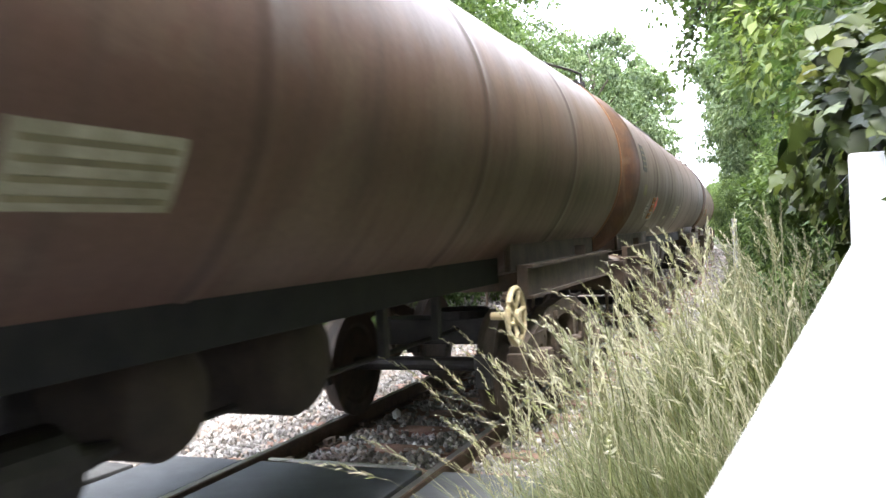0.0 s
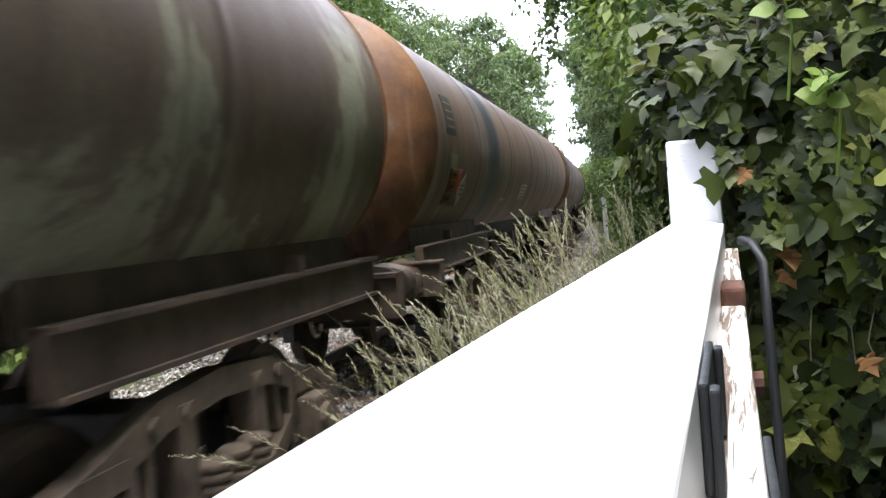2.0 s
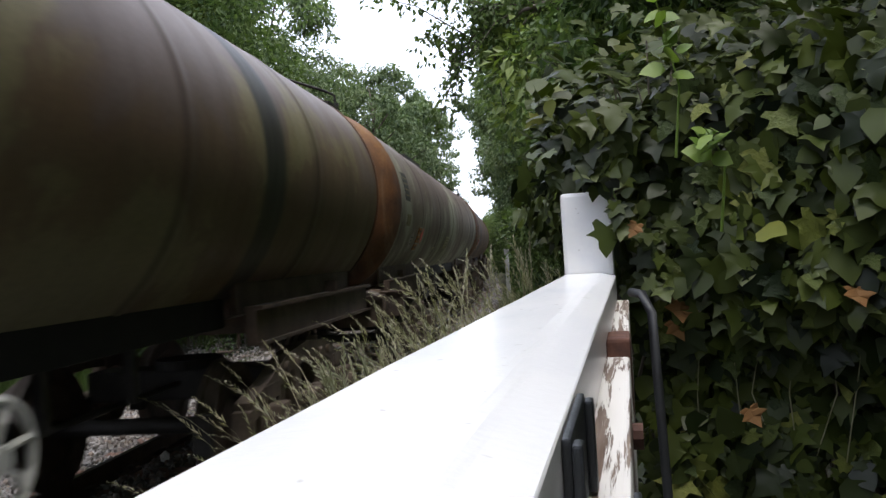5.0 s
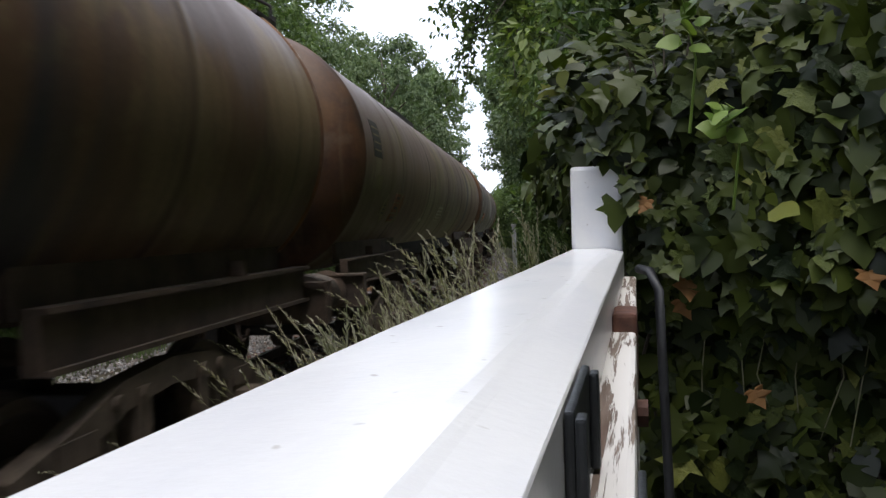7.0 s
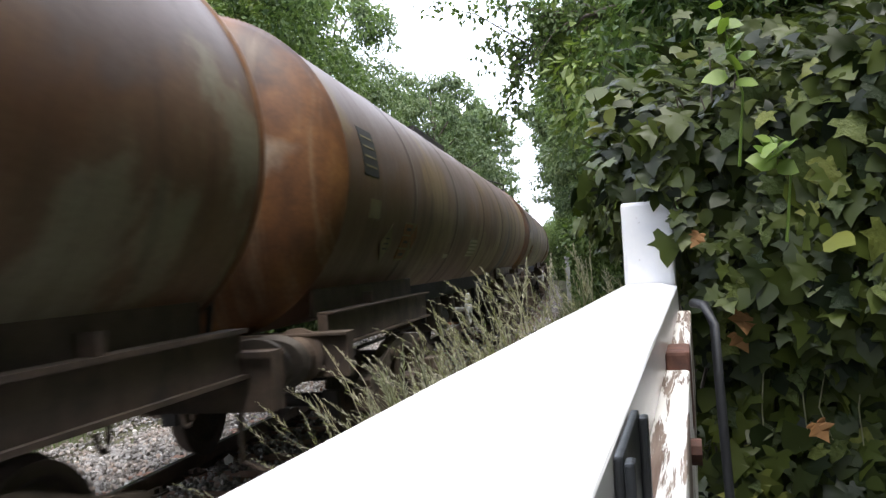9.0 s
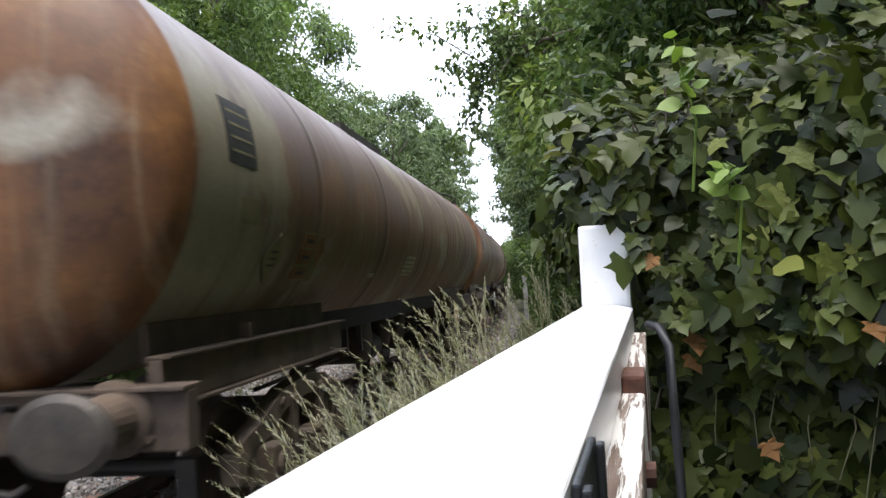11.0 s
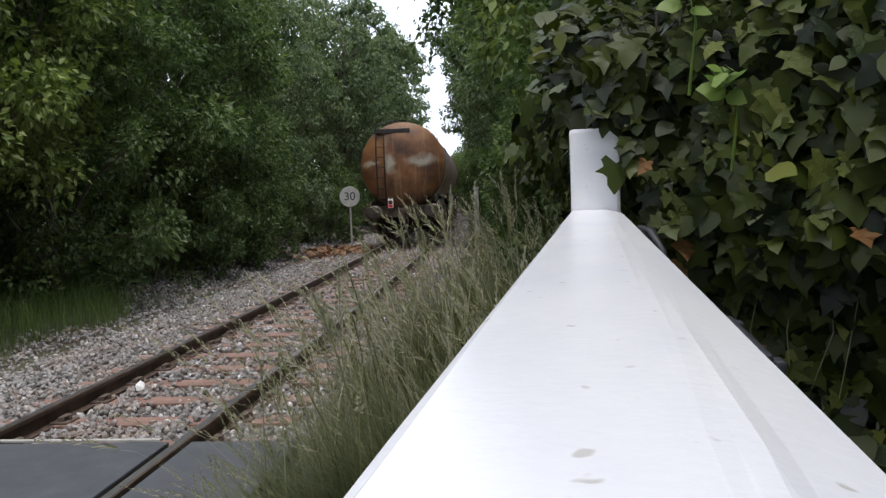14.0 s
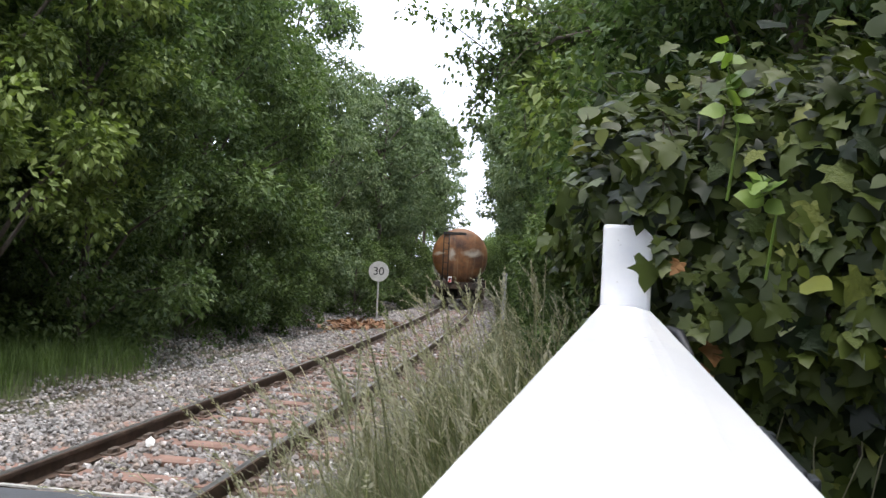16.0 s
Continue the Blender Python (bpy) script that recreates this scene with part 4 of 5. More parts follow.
def crown(h, r, n_clumps, n_leaf, size, base, droop, seed, top_taper=.6):
    """Leaves in clumps through an uneven crown; returns arrays and the clump centres."""
    g = np.random.default_rng(seed)
    z = base + (h - base) * g.random(n_clumps) ** .85
    f = (z - base) / (h - base)
    prof = np.sqrt(np.clip(1 - ((f - .42) / .62) ** 2, .05, 1))
    prof = np.where(f > .42, prof ** top_taper, np.maximum(prof, .8))
    a = g.random(n_clumps) * 2 * math.pi
    rad = r * prof * (.62 + .38 * g.random(n_clumps) ** .6) * (1 + .22 * np.sin(3 * a + z * 1.3 + seed))
    C = np.stack([rad * np.cos(a), rad * np.sin(a), z], -1)
    cs = g.uniform(.5, 1.0, n_clumps) * r * .27
    k = g.integers(0, n_clumps, n_leaf)
    d = g.normal(size=(n_leaf, 3))
    d /= np.linalg.norm(d, axis=1)[:, None]
    P = C[k] + d * (cs[k] * (.35 + .65 * g.random(n_leaf) ** .5))[:, None] * np.array([1, 1, .75])
    P[:, 2] -= droop * np.abs(d[:, 0]) * cs[k]
    fwd = d + g.normal(size=d.shape) * .6 + np.array([0, 0, -.45 - droop])
    up = d * .5 + g.normal(size=d.shape) * .5 + np.array([0, 0, .9])
    V, F = leaf_simple()
    R = frames(fwd, up)
    s = size * g.uniform(.6, 1.3, n_leaf)
    A = np.einsum("nij,vj->nvi", R, V) * s[:, None, None] + P[:, None, :]
    FF = (F[None] + (np.arange(n_leaf) * len(V))[:, None, None]).reshape(-1, 3)
    return A.reshape(-1, 3), FF, C


def build_tree(h, r, n_clumps, n_leaf, size, base, droop, seed, mat, label, category="tree", taper=.6):
    t = empty("tree" if category == "tree" else "bush", Matrix(), label, category)
    V, F, C = crown(h, r, n_clumps, n_leaf, size, base, droop, seed, taper)
    g = random.Random(seed)
    bm = bmesh.new()
    tr = max(.05, h * .014)
    spine = [(math.sin(k * .9 + seed) * .02 * h * k / 6, math.cos(k * .7 + seed) * .02 * h * k / 6, h * .9 * k / 6) for k in range(7)]
    tube(bm, spine, tr, 8, tr * .15)
    part("trunk", bm, M_BARK, t)
    for i in range(14):
        c = C[g.randrange(len(C))]
        zb = max(.25 * c[2], c[2] - r * .9)
        q = min(6, zb / (h * .9) * 6)
        a, b = int(q), min(int(q) + 1, 6)
        s = Vector(spine[a]).lerp(Vector(spine[b]), q - a)
        bm = bmesh.new()
        m = s.lerp(Vector(c), .5) + Vector((0, 0, .15 * r))
        tube(bm, [s, m, Vector(c)], tr * .4, 6, tr * .08)
        part("limb", bm, M_BARK, t)
    part("crown", mesh_np("crown", V, F, mat), mat, t)
    return t


T_A = build_tree(10.5, 2.9, 170, 26000, .17, 2.3, .0, 11, M_LEAF[0], "broadleaf tree with light green leaves above shade-dark undergrowth")
T_B = build_tree(13.5, 3.1, 220, 30000, .17, .2, .0, 23, M_LEAF[1], "tall dense dark green broadleaf tree beside the line")
T_C = build_tree(13.0, 2.8, 170, 24000, .17, .6, .55, 31, M_LEAF[2], "tall drooping blue-green birch tree beside the line")
T_D = build_tree(9.5, 2.6, 160, 24000, .15, .1, .0, 47, M_LEAF[3], "dark overgrown tree beside the line")
# bush leaves take the dark colour to paint in shade below the crowns
T_E = build_tree(3.6, 1.6, 80, 11000, .12, .0, .0, 53, M_LEAF[3], "low dense green bush at the lineside", "bush")
T_F = build_tree(12.5, 2.7, 130, 20000, .2, 4.6, .5, 61, M_LEAF[2], "tall birch whose drooping crown overhangs the line")
T_G = build_tree(8.5, 2.9, 170, 26000, .12, 2.1, .1, 71, M_SHADE, "tree with shade-darkened leaves whose low canopy hangs over the ivy")
T_H = build_tree(2.1, .75, 30, 1500, .15, .3, .3, 83, M_LEAF[0], "small bright bush with large light green leaves", "bush")
USED = set()


def plant(t, x, y, turn, scale, z=None):
    m = pose(x, y, float(ground_z(x, y)) - .05 if z is None else z, 0, 0, turn)
    t0 = t.scale[:]
    if t.name not in USED:
        USED.add(t.name)
        t.matrix_basis = m
        t.scale = (scale,) * 3
        return t
    t.scale = (scale,) * 3
    c = copy_thing(t, m)
    t.scale = t0
    return c


# far side of the line: (kind, metres from the track's middle, along, turn, size)
for t, u, y, turn, sc in ((T_A, -5.6, 8.6, 0, .85), (T_D, -7.6, 4.6, 40, 1.0), (T_B, -9.0, 9.0, 100, .95), (T_B, -6.3, 14.0, 20, 1.0), (T_D, -5.2, 11.2, 200, .8),
                          (T_D, -5.5, 17.5, 70, .95), (T_B, -6.6, 20.5, 160, .95), (T_A, -9, 16.5, 250, 1.15), (T_C, -6.0, 27.0, 10, .9), (T_C, -5.9, 33.5, 130, .80),
                          (T_F, -3.9, 37.0, 110, .86), (T_F, -3.4, 47.0, 220, .92), (T_C, -4.6, 41.0, 30, .8), (T_F, -3.2, 58.0, 80, 1.0), (T_B, -5.4, 72.0, 10, 1.0), (T_B, -5.4, 88, 200, 1.0),
                          # those with y up to 1: unseen, added to close off low sky light
                          (T_B, -12.5, 5.0, 15, 1.05), (T_B, -13, 12.5, 75, 1.1), (T_B, -10.5, 22.0, 195, 1.05), (T_B, -10.5, 29.0, 285, 1.05), (T_D, -9.5, -1.0, 10, 1.0), (T_D, -8.5, -9.5, 60, 1.2), (T_D, -14.5, -9.5, 160, 1.2), (T_D, -5.6, -14, 250, 1.2), (T_A, -8.2, 1.0, 120, .9), (T_A, -7.4, 6.0, 70, .7),
                          (T_E, -6.9, 6.4, 50, .8), (T_E, -7.0, 4.4, 150, .9), (T_E, -6.9, 9.0, 0, .9), (T_E, -6.6, 11.8, 90, 1.0), (T_E, -5.0, 15.2, 200, 1.1), (T_E, -4.7, 18.6, 20, 1.05), (T_E, -4.0, 21.6, 260, .6),
                          (T_E, -3.6, 29.0, 30, .8), (T_E, -3.6, 36.0, 150, .9), (T_E, -3.4, 44, 20, 1.0), (T_E, -3.4, 54, 220, 1.0),
                          (T_E, -6.6, 24.5, 75, 1.4), (T_E, -7.2, 30.0, 160, 1.5), (T_E, -6.4, 36.5, 250, 1.4), (T_E, -6.2, 43.0, 340, 1.5), (T_E, -7.0, 49.0, 20, 1.6), (T_D, -8.6, 38.0, 60, .9), (T_D, -8.8, 12.0, 310, 1.0),
                          (T_D, -8.8, 25.0, 110, .95), (T_D, -8.4, 46.0, 220, .95), (T_H, -4.75, 6.6, 0, 1.0),
                          # small dark copies stand in for the shade low under the light trees
                          (T_D, -7.0, 8.0, 20, .42), (T_D, -6.9, 10.0, 130, .5), (T_D, -7.2, 6.8, 260, .5), (T_D, -7.6, 1.8, 330, .5), (T_D, -8.6, 15.0, 70, .6)):
    plant(t, float(tx(y)) + u, y, turn, sc)
# near side: beyond the gate, then unseen trees behind and beside the camera
for t, u, y, turn, sc in ((T_B, 5.1, 5.0, 15, .55), (T_A, 5.6, 8.6, 140, .85), (T_B, 5.2, 12.5, 260, .8), (T_A, 5.9, 17.0, 60, .9), (T_B, 5.2, 8.0, 70, .4), (T_B, 5.6, 15.5, 190, .45), (T_B, 5.7, 23.0, 330, .85), (T_D, 6.2, 29.5, 10, 1.15), (T_C, 5.6, 37, 50, .9),
                          (T_B, 6.0, 46.0, 190, .9), (T_D, 6.5, 56.0, 90, 1.2), (T_B, 6.5, 68, 20, 1.0), (T_B, 9.5, 8.0, 200, .9),
                          # all but T_G: unseen, added to cut low sky light on wagons and ivy
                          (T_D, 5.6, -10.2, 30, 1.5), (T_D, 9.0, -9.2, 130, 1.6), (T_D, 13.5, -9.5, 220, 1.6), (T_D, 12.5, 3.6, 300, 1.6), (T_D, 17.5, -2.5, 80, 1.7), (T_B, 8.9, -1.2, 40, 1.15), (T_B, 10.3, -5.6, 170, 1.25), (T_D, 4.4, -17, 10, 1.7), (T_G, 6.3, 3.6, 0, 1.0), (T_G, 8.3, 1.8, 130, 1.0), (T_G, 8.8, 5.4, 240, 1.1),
                          (T_E, 3.9, 6.5, 40, .65), (T_E, 3.9, 11.5, 170, .7), (T_E, 4.0, 16, 280, .75), (T_E, 4.1, 22, 100, .8), (T_F, 3.6, 24, 90, .8), (T_F, 3.8, 34, 200, .85), (T_F, 4.0, 50, 20, .9), (T_E, 4.0, 30, 10, .85), (T_F, 3.5, 42, 140, .9), (T_C, 4.7, 60, 230, .85), (T_B, 5.2, 70, 120, .85), (T_E, 3.6, 38, 70, 1.0), (T_E, 3.4, 47, 170, 1.1), (T_E, 3.4, 56, 290, 1.2), (T_E, 3.6, 66, 30, 1.3),
                          (T_E, 3.4, 78, 200, 1.4), (T_E, 3.2, 92, 110, 1.4), (T_E, 2.6, 106, 10, 1.4)):
    plant(t, float(tx(y)) + u, y, turn, sc)


def build_overhang():
    """Thin leafy boughs reaching out over the line from the near side."""
    t = empty("overhanging_bough", Matrix(), "thin leafy bough hanging over the line against the sky", "branch")
    bm = bmesh.new()
    root = Vector((1.6, 7.0, 4.2))
    tube(bm, [root, (.3, 7.2, 4.6), (-.9, 7.5, 4.45), (-1.9, 7.8, 4.0)], .05, 8, .01)
    part("bough", bm, M_BARK, t)
    g = np.random.default_rng(5)
    P = []
    for k in range(40):
        f = .25 + .75 * k / 40
        s = root.lerp(Vector((-1.9, 7.8, 4.1)), f) + Vector((0, 0, .45 * math.sin(f * 3)))
        e = s + Vector((g.uniform(-1.2, .3), g.uniform(-.5, .5), g.uniform(-1.5, .9)))
        bm = bmesh.new()
        mid = s.lerp(e, .5) + Vector((0, 0, .12))
        tube(bm, [s, mid, e], .012, 5, .003)
        part("twig", bm, M_BARK, t)
        for q in range(95):
            f2 = g.random()
            p = (s.lerp(mid, f2 * 2) if f2 < .5 else mid.lerp(e, f2 * 2 - 1))
            P.append(np.array(p) + g.normal(size=3) * .07)
    P = np.array(P)
    n = len(P)
    R = frames(g.normal(size=(n, 3)) + np.array([-.3, 0, -.9]), g.normal(size=(n, 3)) * .6 + np.array([0, 0, 1]))
    V, F = leaf_simple()
    A = np.einsum("nij,vj->nvi", R, V) * g.uniform(.06, .11, n)[:, None, None] + P[:, None, :]
    FF = (F[None] + (np.arange(n) * len(V))[:, None, None]).reshape(-1, 3)
    part("foliage", mesh_np("foliage", A.reshape(-1, 3), FF, M_LEAF[3]), None, t)["kind"] = "stuff"


build_overhang()


def ivy_top(x):
    return np.interp(x, [-.3, -.15, .05, .3, .9, 2.2], [1.84, 1.98, 2.04, 2.12, 2.22, 2.4])


def ivy_face(x, z):
    """Front of the ivy towards the gate: it bulges out to the side and near the top."""
    lean = smooth(.15, .5, x) * (.16 * smooth(1.5, .8, z) - .14 * np.exp(-((z - 1.72) / .25) ** 2))
    return .12 - .42 * np.clip(x - .2, 0, 3) + .05 * np.sin(5 * x + 3 * z) + .06 * np.sin(11 * z + 2 * x) - .06 * np.exp(-((z - 1.75) / .3) ** 2) + lean


def build_ivy():
    ivy = empty("ivy_hedge", Matrix(), "dense dark green ivy hedge with glossy lobed leaves", "ivy")
    g = np.random.default_rng(3)
    # woody core that keeps the inside dark
    for k in range(70):
        bm = bmesh.new()
        x, z = g.uniform(.15, 2.2), g.uniform(0, .6)
        y = float(ivy_face(x, 1.0)) + g.uniform(.12, .5)
        pts = [(x, y, 0)]
        while pts[-1][2] < 2.0:
            q = pts[-1]
            pts.append((q[0] + g.uniform(-.12, .1), q[1] + g.uniform(-.06, .08), q[2] + g.uniform(.2, .4)))
        tube(bm, pts, g.uniform(.006, .016), 5, .003)
        part("stem", bm, M_BARK, ivy)
    n = 10500
    x = g.uniform(-.32, 2.3, n)
    z = g.uniform(.02, 1, n) ** .9 * ivy_top(x)
    left = np.interp(z, [0, 1.45, 1.62, 1.72, 1.8, 1.9, 2.1], [.16, .14, .13, .10, .10, -.16, -.05])
    ok = x > left + .03 * g.normal(size=n)
    x, z = x[ok], z[ok]
    n = len(x)
    depth = .3 * g.random(n) ** 1.6
    y = np.where((x < .12) & (x > -.01) & (z > 1.66), -.03 - .03 * g.random(n), ivy_face(x, z) + depth + np.where(x < .12, .12, 0))
    P = np.stack([x, y, z], -1)
    nrm = np.stack([-.15 + .4 * g.normal(size=n), -1 + .3 * g.normal(size=n), .55 + .4 * g.normal(size=n)], -1)
    fwd = np.stack([.55 * g.normal(size=n), -.25 + .3 * g.normal(size=n), -1 + .45 * g.normal(size=n)], -1)
    # the side towards the line and the top
    n2 = 2600
    y2 = g.uniform(.1, 3.2, n2)
    z2 = g.uniform(.3, 2.1, n2)
    x2 = np.interp(z2, [0, 1.45, 1.6, 1.85, 2.1], [.16, .12, .05, -.2, -.02]) - .1 * y2 + .25 * g.random(n2) ** 1.5 + .08 * np.sin(6 * y2)
    P2 = np.stack([x2, y2, z2], -1)
    nrm2 = np.stack([-1 + .4 * g.normal(size=n2), -.3 + .4 * g.normal(size=n2), .5 + .4 * g.normal(size=n2)], -1)
    fwd2 = np.stack([-.3 + .4 * g.normal(size=n2), .5 * g.normal(size=n2), -1 + .4 * g.normal(size=n2)], -1)
    n3 = 3600
    x3, y3 = g.uniform(-.2, 2.3, n3), g.uniform(.1, 2.2, n3)
    z3 = ivy_top(x3) + .18 * y3 + .12 * g.normal(size=n3)
    y3 = y3 - .42 * np.clip(x3 - .2, 0, 3)
    P3 = np.stack([x3, y3, z3], -1)
    nrm3 = np.stack([.5 * g.normal(size=n3), -.5 + .4 * g.normal(size=n3), 1 + .3 * g.normal(size=n3)], -1)
    fwd3 = np.stack([.6 * g.normal(size=n3), -1 + .5 * g.normal(size=n3), -.3 + .5 * g.normal(size=n3)], -1)
    P, nrm, fwd = np.concatenate([P, P2, P3]), np.concatenate([nrm, nrm2, nrm3]), np.concatenate([fwd, fwd2, fwd3])
    size = .038 + .07 * g.random(len(P)) ** 1.4
    R = frames(fwd, nrm)
    protos = [ivy_proto(True, 1), ivy_proto(False, 2), ivy_proto(True, 3), ivy_proto(True, 4), ivy_proto(True, 5), ivy_proto(False, 6)]
    # the outermost leaves of the front are single leaves
    front = np.where((np.arange(len(P)) < n) & (np.concatenate([depth, np.ones(len(P) - n)]) < .06) & (P[:, 0] < 1.3))[0][:300]
    rest = np.setdiff1d(np.arange(len(P)), front)
    V, F = scatter(P[rest], size[rest], R[rest], protos)
    ob = part("foliage", mesh_np("foliage", V, F, M_IVY, True), None, ivy)
    ob["kind"] = "stuff"
    meshes = [mesh_np("leaf", v, f, M_IVY_ONE, True) for v, f in protos[:5]]
    for i in front:
        o = part("leaf", meshes[int(g.random() * 5)], None, ivy)
        m = Matrix([[*(R[i][r] * size[i]), P[i][r]] for r in range(3)] + [[0, 0, 0, 1]])
        o.matrix_basis = m
    # pale young shoots
    for sx, sy, sz, up in ((.27, -.10, 2.06, .24), (.38, -.12, 1.84, .09)):
        bm = bmesh.new()
        tube(bm, [(sx, sy, sz - .2), (sx + .02, sy - .02, sz), (sx - .03, sy - .04, sz + up)], .005, 5, .002)
        sh = part("young_shoot", bm, M_SPROUT, ivy, "pale yellow-green young shoot")
        k = 11
        f = np.linspace(.15, 1, k)
        Pk = np.stack([sx - .03 * f + .012 * g.normal(size=k), sy - .03 + .012 * g.normal(size=k), sz + up * f], -1)
        a = np.arange(k) * 2.4
        V, F = scatter(Pk, g.uniform(.05, .085, k) * (1.15 - .5 * f), frames(np.stack([np.cos(a), -.5 + .5 * np.sin(a), .15 + .5 * g.normal(size=k)], -1), np.stack([.5 * g.normal(size=k), -.7 + .4 * g.normal(size=k), .9 + 0 * f], -1)), [ivy_proto(False)])
        part("young_foliage", mesh_np("young_foliage", V, F, M_SPROUT), None, sh)["kind"] = "stuff"
    # withered leaves
    for dx, dy, dz, sz in ((.15, -.06, 1.68, .045), (.43, -.06, 1.13, .055), (.26, .02, 1.44, .07), (.24, .03, 1.38, .06), (.70, -.2, 1.47, .06), (.98, -.34, 1.45, .06)):
        v, f = ivy_proto(True)
        o = part("withered_leaf", mesh_np("withered_leaf", v * np.array([1, 1, 1.6]), f, M_DEAD), None, ivy, "curled brown withered leaf")
        o.matrix_basis = pose(dx, dy, dz, random.uniform(-130, -80), random.uniform(-30, 30), random.uniform(-40, 40)) @ Matrix.Scale(sz, 4)
    for k in range(9):
        bm = bmesh.new()
        x0 = .3 + .09 * k
        yy = float(ivy_face(x0, 1.2)) - .03
        tube(bm, [(x0, yy + .05, 1.5), (x0 + .02, yy, 1.35), (x0 + .03 * math.sin(k * 2), yy, 1.15), (x0 + .05 * math.sin(k), yy + .02, .95)], .0022, 5)
        part("bare_stalk", bm, M_STRAW, ivy, "thin pale bare stalk")


def ivy_single():
    """Ivy leaf whose tone varies from leaf to leaf, with pale veins."""
    m, N, L, b = nodes_of("ivy_leaf_single")
    o = N.new("ShaderNodeObjectInfo").outputs["Random"]
    col = ramp(N, [(0, (.010, .02, .005)), (.5, (.032, .05, .010)), (.85, (.08, .10, .018)), (1, (.17, .18, .042))], o, L)
    n = noise_tex(N, L, 5, mapped(N, L))
    col = mix(N, L, .4, col, ramp(N, [(.3, (.3, .32, .3)), (.7, (.7, .68, .6))], n, L), "OVERLAY")
    L.new(col, b.inputs["Base Color"])
    b.inputs["Roughness"].default_value = .48
    b.inputs["Specular IOR Level"].default_value = .22
    bump(N, L, b, n, .3, .05)
    return m


M_IVY_ONE = ivy_single()
build_ivy()


# ---- grass ----
def blade_proto(lean, seg=4):
    V, F = [], []
    for i in range(seg + 1):
        f = i / seg
        w = .0065 * (1 - f ** 2) + .0006
        V += [(-w, lean * f * f, f * (1 - .18 * lean * f)), (w, lean * f * f, f * (1 - .18 * lean * f))]
    for i in range(seg):
        F.append((2 * i, 2 * i + 1, 2 * i + 3)), F.append((2 * i, 2 * i + 3, 2 * i + 2))
    return np.array(V, float), np.array(F)


def stalk_proto(lean, g, seg=6):
    """Bent stalk; returns it and its nodding seed head of many spikelets."""
    c = lambda f: np.array([0, lean * f ** 2.6, f * (1 - .25 * lean * f ** 3)])
    V, F = [], []
    for i in range(seg + 1):
        p, w = c(i / seg), .0017
        V += [p + (-w, 0, 0), p + (w, 0, 0)]
    for i in range(seg):
        F.append((2 * i, 2 * i + 1, 2 * i + 3)), F.append((2 * i, 2 * i + 3, 2 * i + 2))
    HV, HF = [], []
    for k in range(26):
        f = .86 + .15 * k / 26
        p = c(f)
        d = (c(f + .02) - c(f - .02))
        d /= np.linalg.norm(d)
        side = g.normal(size=3)
        side -= d * side.dot(d)
        side /= np.linalg.norm(side)
        ln = .027 * (1.2 - k / 26)
        tip = p + d * ln + side * ln * .55
        o = np.cross(d, side) * .0028
        b = len(HV)
        m = (p + tip) / 2
        HV += [p, m + o, tip, m - o]
        HF += [(b, b + 1, b + 2), (b, b + 2, b + 3)]
    return (np.array(V), np.array(F)), (np.array(HV), np.array(HF))


def lean_turns(n, mean, spread, g):
    """Upright turns about z with a preferred lean."""
    a = np.radians(mean + spread * g.normal(size=n))
    tilt = np.radians(6 * g.normal(size=n))
    R = np.zeros((n, 3, 3))
    R[:, 0, 0], R[:, 0, 1], R[:, 1, 0], R[:, 1, 1], R[:, 2, 2] = np.cos(a), -np.sin(a), np.sin(a), np.cos(a), 1
    T = np.zeros((n, 3, 3))
    T[:, 0, 0] = 1
    T[:, 1, 1], T[:, 1, 2], T[:, 2, 1], T[:, 2, 2] = np.cos(tilt), -np.sin(tilt), np.sin(tilt), np.cos(tilt)
    return R @ T


def verge_height(u, y):
    """How tall the verge grass grows: low by the rail, high by the fence line."""
    return (.3 + .95 * smooth(1.15, 2.6, u)) * (1 - .5 * smooth(4.5, 9, y)) + .1 * np.sin(y * 1.3 + u) + .08 * np.sin(y * .47 + 2)


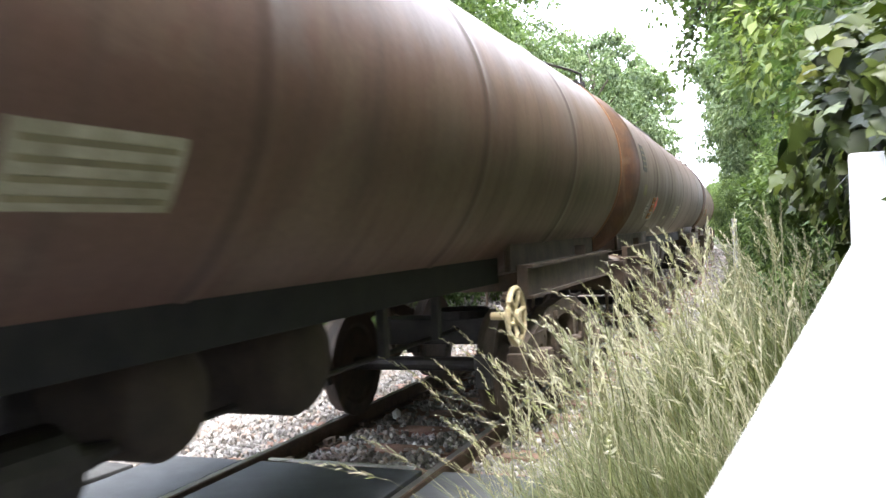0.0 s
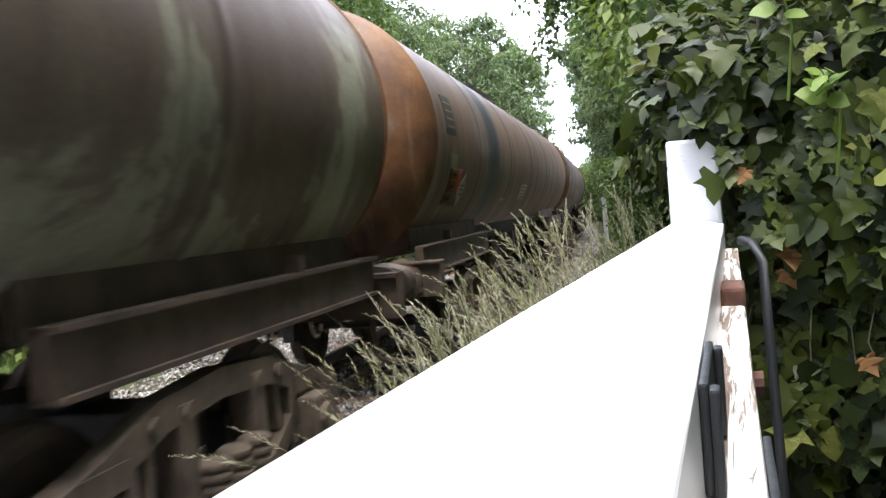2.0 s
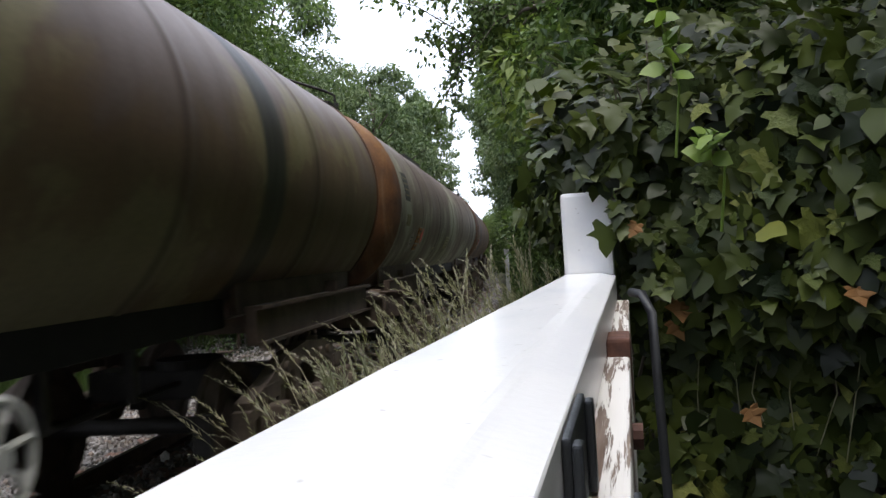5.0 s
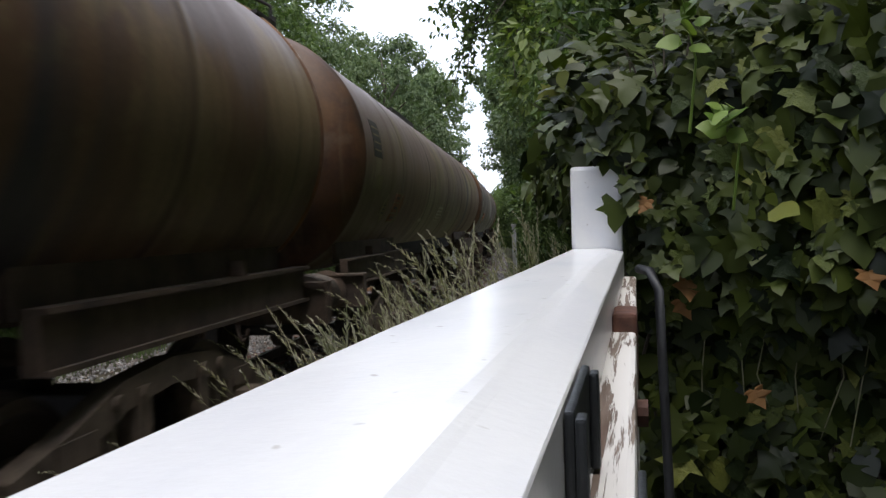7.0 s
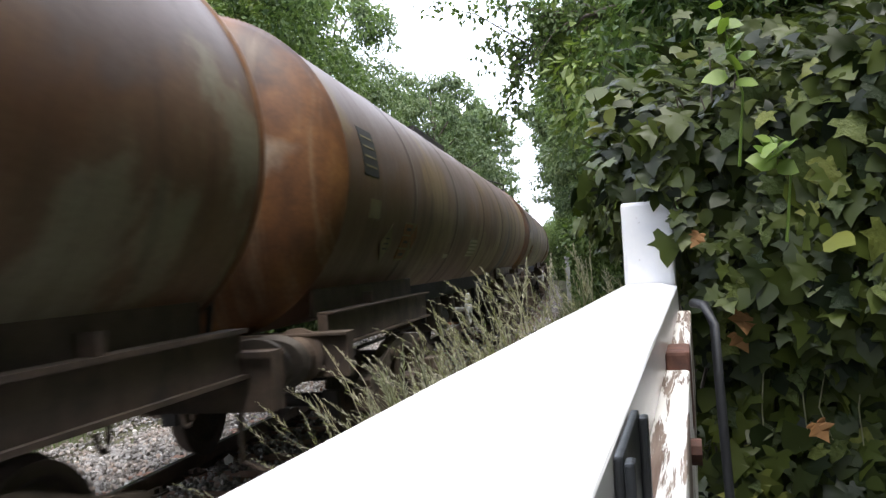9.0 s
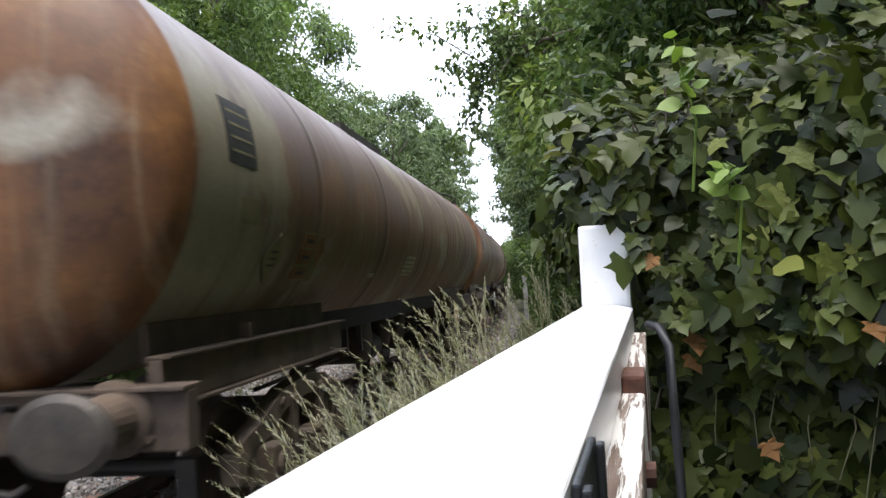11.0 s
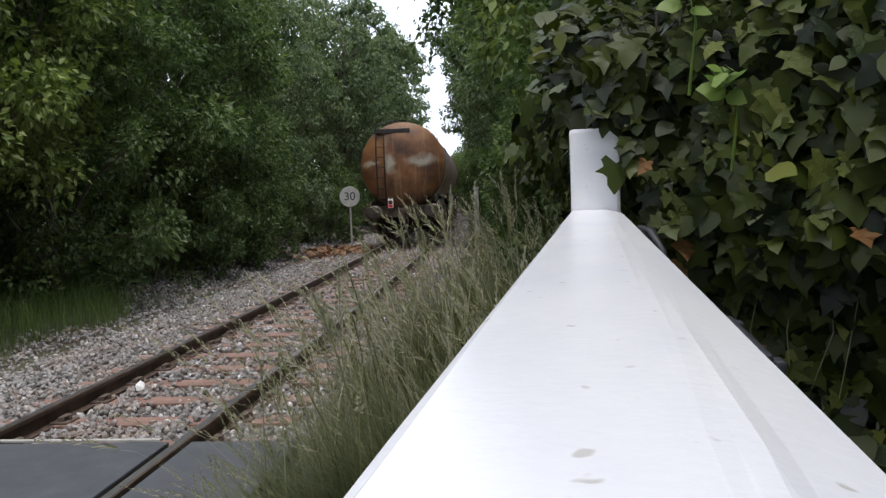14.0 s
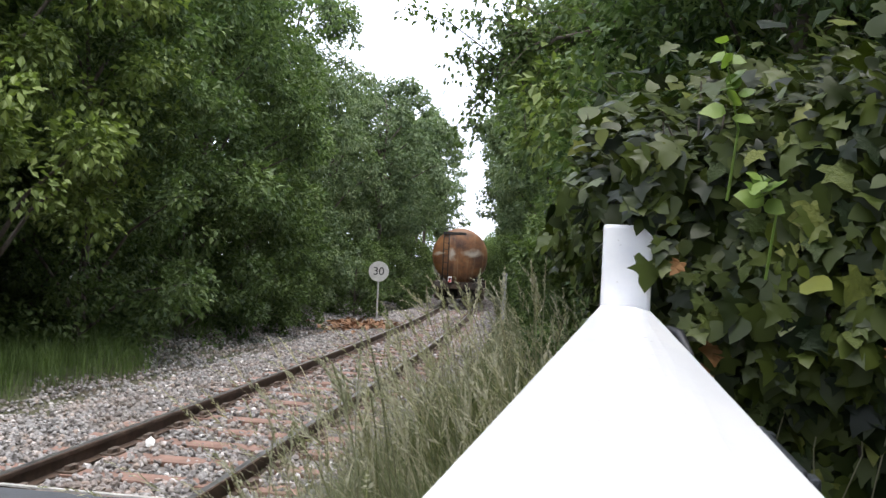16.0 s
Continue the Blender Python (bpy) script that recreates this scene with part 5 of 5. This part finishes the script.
def build_grass():
    g = np.random.default_rng(17)
    # blades on the near verge
    n = 74000
    y = .7 + 38 * g.random(n) ** 2.1
    u = .95 + 2.9 * g.random(n) ** .8
    x = tx(y) + u
    ok = (x < .02 - .12 * y * (y < 6) - .0 * y) | (y > 4)
    ok &= (u > 1.12 + .75 * smooth(5, 12, y) + .2 * np.sin(y * 2.1) + .15 * g.normal(size=n)) & ~((y < 2.5) & (x < -1.9 + .3 * g.normal(size=n)))
    x, y, u = x[ok], y[ok], u[ok]
    P = np.stack([x, y, ground_z(x, y) - .02], -1)
    h = verge_height(u, y) * g.uniform(.32, .7, len(P)) * (1 + .3 * smooth(5, 3, y))
    V, F = scatter(P, h, lean_turns(len(P), 90, 75, g), [blade_proto(a) for a in (.15, .35, .6, .85)])
    tagged(new("verge_grass", mesh_np("verge_grass", V, F, M_GRASS)), "tall rough green grass on the verge by the gate", "grass", kind="stuff")
    # stalks with seed heads
    n = 2500
    y = .75 + 30 * g.random(n) ** 1.9
    u = 1.35 + 2.4 * g.random(n) ** .7
    x = tx(y) + u
    ok = (u > 1.3 + .85 * smooth(4, 10, y)) & ((x < .0 - .1 * y) | (y > 4)) & ~((y < 2.5) & (x < -2.05 + .2 * g.normal(size=n)))
    x, y, u = x[ok], y[ok], u[ok]
    P = np.stack([x, y, ground_z(x, y) - .02], -1)
    h = (.6 + 1.0 * smooth(1.35, 2.3, u)) * (1 - .66 * smooth(3.0, 8, y)) * g.uniform(.68, 1.12, len(P)) + .06 * np.sin(y * 1.3 + u)
    sp = [stalk_proto(a, g) for a in (.12, .22, .32, .48)]
    R = lean_turns(len(P), 90, 55, g)
    keep = rng.bit_generator.state
    V, F = scatter(P, h, R, [a for a, b in sp])
    rng.bit_generator.state = keep
    V2, F2 = scatter(P, h, R, [b for a, b in sp])
    tagged(new("grass_stalks", mesh_np("grass_stalks", V, F, M_STRAW)), "straw-coloured stalks among the verge grass", "grass", kind="stuff")
    tagged(new("grass_seed_heads", mesh_np("grass_seed_heads", V2, F2, M_SEED)), "pale nodding seed heads above the verge grass", "grass", kind="stuff")
    # grass beyond the ballast
    n = 34000
    y = 2.4 + 22 * g.random(n) ** 1.9
    u = -3.0 - 3.6 * g.random(n)
    x = tx(y) + u
    ok = (u < -3.35 - .2 * np.sin(y * 1.1) - 1.3 * smooth(10, 13.5, y) - .7 * g.random(n) ** 2)
    x, y = x[ok], y[ok]
    P = np.stack([x, y, ground_z(x, y) - .02], -1)
    V, F = scatter(P, g.uniform(.25, .62, len(P)), lean_turns(len(P), 0, 120, g), [blade_proto(a) for a in (.2, .5, .8)])
    tagged(new("far_verge_grass", mesh_np("far_verge_grass", V, F, M_LUSH)), "lush green grass at the foot of the trees", "grass", kind="stuff")
    # a few tall arching stalks standing clear of the rest
    n = 9
    y = g.uniform(1.5, 2.8, n)
    x = -1.72 - .12 * (y - 2) + .12 * g.normal(size=n)
    P = np.stack([x, y, ground_z(x, y)], -1)
    R = lean_turns(n, 80, 18, g)
    keep = rng.bit_generator.state
    h = g.uniform(1.42, 1.68, n)
    V, F = scatter(P, h, R, [a for a, b in sp[2:]])
    rng.bit_generator.state = keep
    V2, F2 = scatter(P, h, R, [b for a, b in sp[2:]])
    tagged(new("lone_stalks", mesh_np("lone_stalks", np.concatenate([V, V2]), np.concatenate([F, F2 + len(V)]), M_SEED)), "tall arching pale grass stalks on the verge", "grass", kind="stuff")


build_grass()


# ---- lineside things ----
def text_mesh(body, size, name):
    cu = bpy.data.curves.new(name, "FONT")
    cu.body, cu.size, cu.align_x, cu.align_y, cu.extrude = body, size, "CENTER", "CENTER", .003
    ob = bpy.data.objects.new(name, cu)
    scene.collection.objects.link(ob)
    me = bpy.data.meshes.new_from_object(ob.evaluated_get(bpy.context.evaluated_depsgraph_get()))
    bpy.data.objects.remove(ob)
    me.materials.clear()
    me.materials.append(M_BLACK)
    return me


def build_sign():
    x, y = -7.55, 23.5
    s = empty("speed_sign", pose(x, y, float(ground_z(x, y)), 0, 0, 8), "round white speed sign reading 30 on a short post", "sign")
    bm = bmesh.new()
    zc = 1.52 - float(ground_z(x, y))
    lathe(bm, [(-.012, .315), (-.006, .32), (.006, .32), (.012, .315)], 40, "Y", (0, 0, zc))
    part("disc", bm, M_SIGN, s)
    t = part("numerals", text_mesh("30", .36, "numerals"), None, s)
    t.matrix_basis = pose(0, -.016, zc, 90, 0, 0)
    bm = bmesh.new()
    tube(bm, [(0, .03, 0), (0, .03, zc + .1)], .03, 10)
    part("post", bm, M_CONC, s)


def build_marker():
    x, y = -4.15, 28.0
    bm = bmesh.new()
    box(bm, -.07, .07, -.06, .06, 0, 1.9, .015)
    box(bm, -.085, .085, -.075, .075, 1.84, 1.93, .01)
    ob = part("concrete_post", bm, M_CONC, None)
    ob.matrix_basis = pose(x, y, float(ground_z(x, y)) - .05)
    tagged(ob, "grey concrete lineside post among the bushes", "post")


def build_bracken():
    g = np.random.default_rng(9)
    n = 520
    P = np.stack([-6.6 - 1.0 + .5 * g.normal(size=n), 22 + .7 * g.normal(size=n), np.zeros(n)], -1)
    P[:, 2] = ground_z(P[:, 0], P[:, 1]) + .35 * g.random(n)
    V, F = scatter(P, g.uniform(.12, .3, n), frames(np.stack([g.normal(size=n), g.normal(size=n), .3 * g.normal(size=n)], -1), np.stack([.4 * g.normal(size=n), .4 * g.normal(size=n), 1 + 0 * g.normal(size=n)], -1)), [leaf_simple()])
    tagged(new("dead_bracken", mesh_np("dead_bracken", V, F, M_FERN)), "patch of dead orange-brown bracken by the sign", "bracken", kind="stuff")


build_sign()
build_marker()
build_bracken()
build_ballast()


# ---- what moves ----
RIM_T = (1.5, 2.0, 4.0, 5.0, 9.0, 11.5, 12.0, 12.5, 14.0, 16.0)
RIM_S = (-66.4, -63.1, -49.7, -42.95, -13.75, 5.1, 8.4, 11.65, 22.6, 37.1)
RIM_FIT = np.polyfit(RIM_T, RIM_S, 3)


def train_s(t):
    """Arc length of the last wagon's rear tank rim at t seconds."""
    return float(np.polyval(RIM_FIT, t)) + .34 * math.exp(-((t - 11.4) / 1.2) ** 2)


def motions():
    for k, w in enumerate(wagons):
        rows = []
        for i in range(33):
            t = i * .5
            s = train_s(t) + RIM + PITCH * k
            xa, ya, _ = on_track(s - 5.3)
            xb, yb, _ = on_track(s + 5.3)
            rows.append((t, pose((xa + xb) / 2, (ya + yb) / 2, 0, 0, 0, math.degrees(math.atan2(xa - xb, yb - ya)))))
        walk(w, rows)
    sets = [o for w in wagons for o in w.children_recursive if o.name.split(".")[0] == "wheelset"]
    turns = []
    for i in range(0, 241):
        t = i / 15
        turns.append((t, -math.degrees((train_s(t) - train_s(0)) / WHEEL_R)))
    for o in sets:
        y = o.matrix_basis.translation.y
        walk(o, [(t, pose(0, y, WHEEL_R, a % 360)) for t, a in turns])


motions()
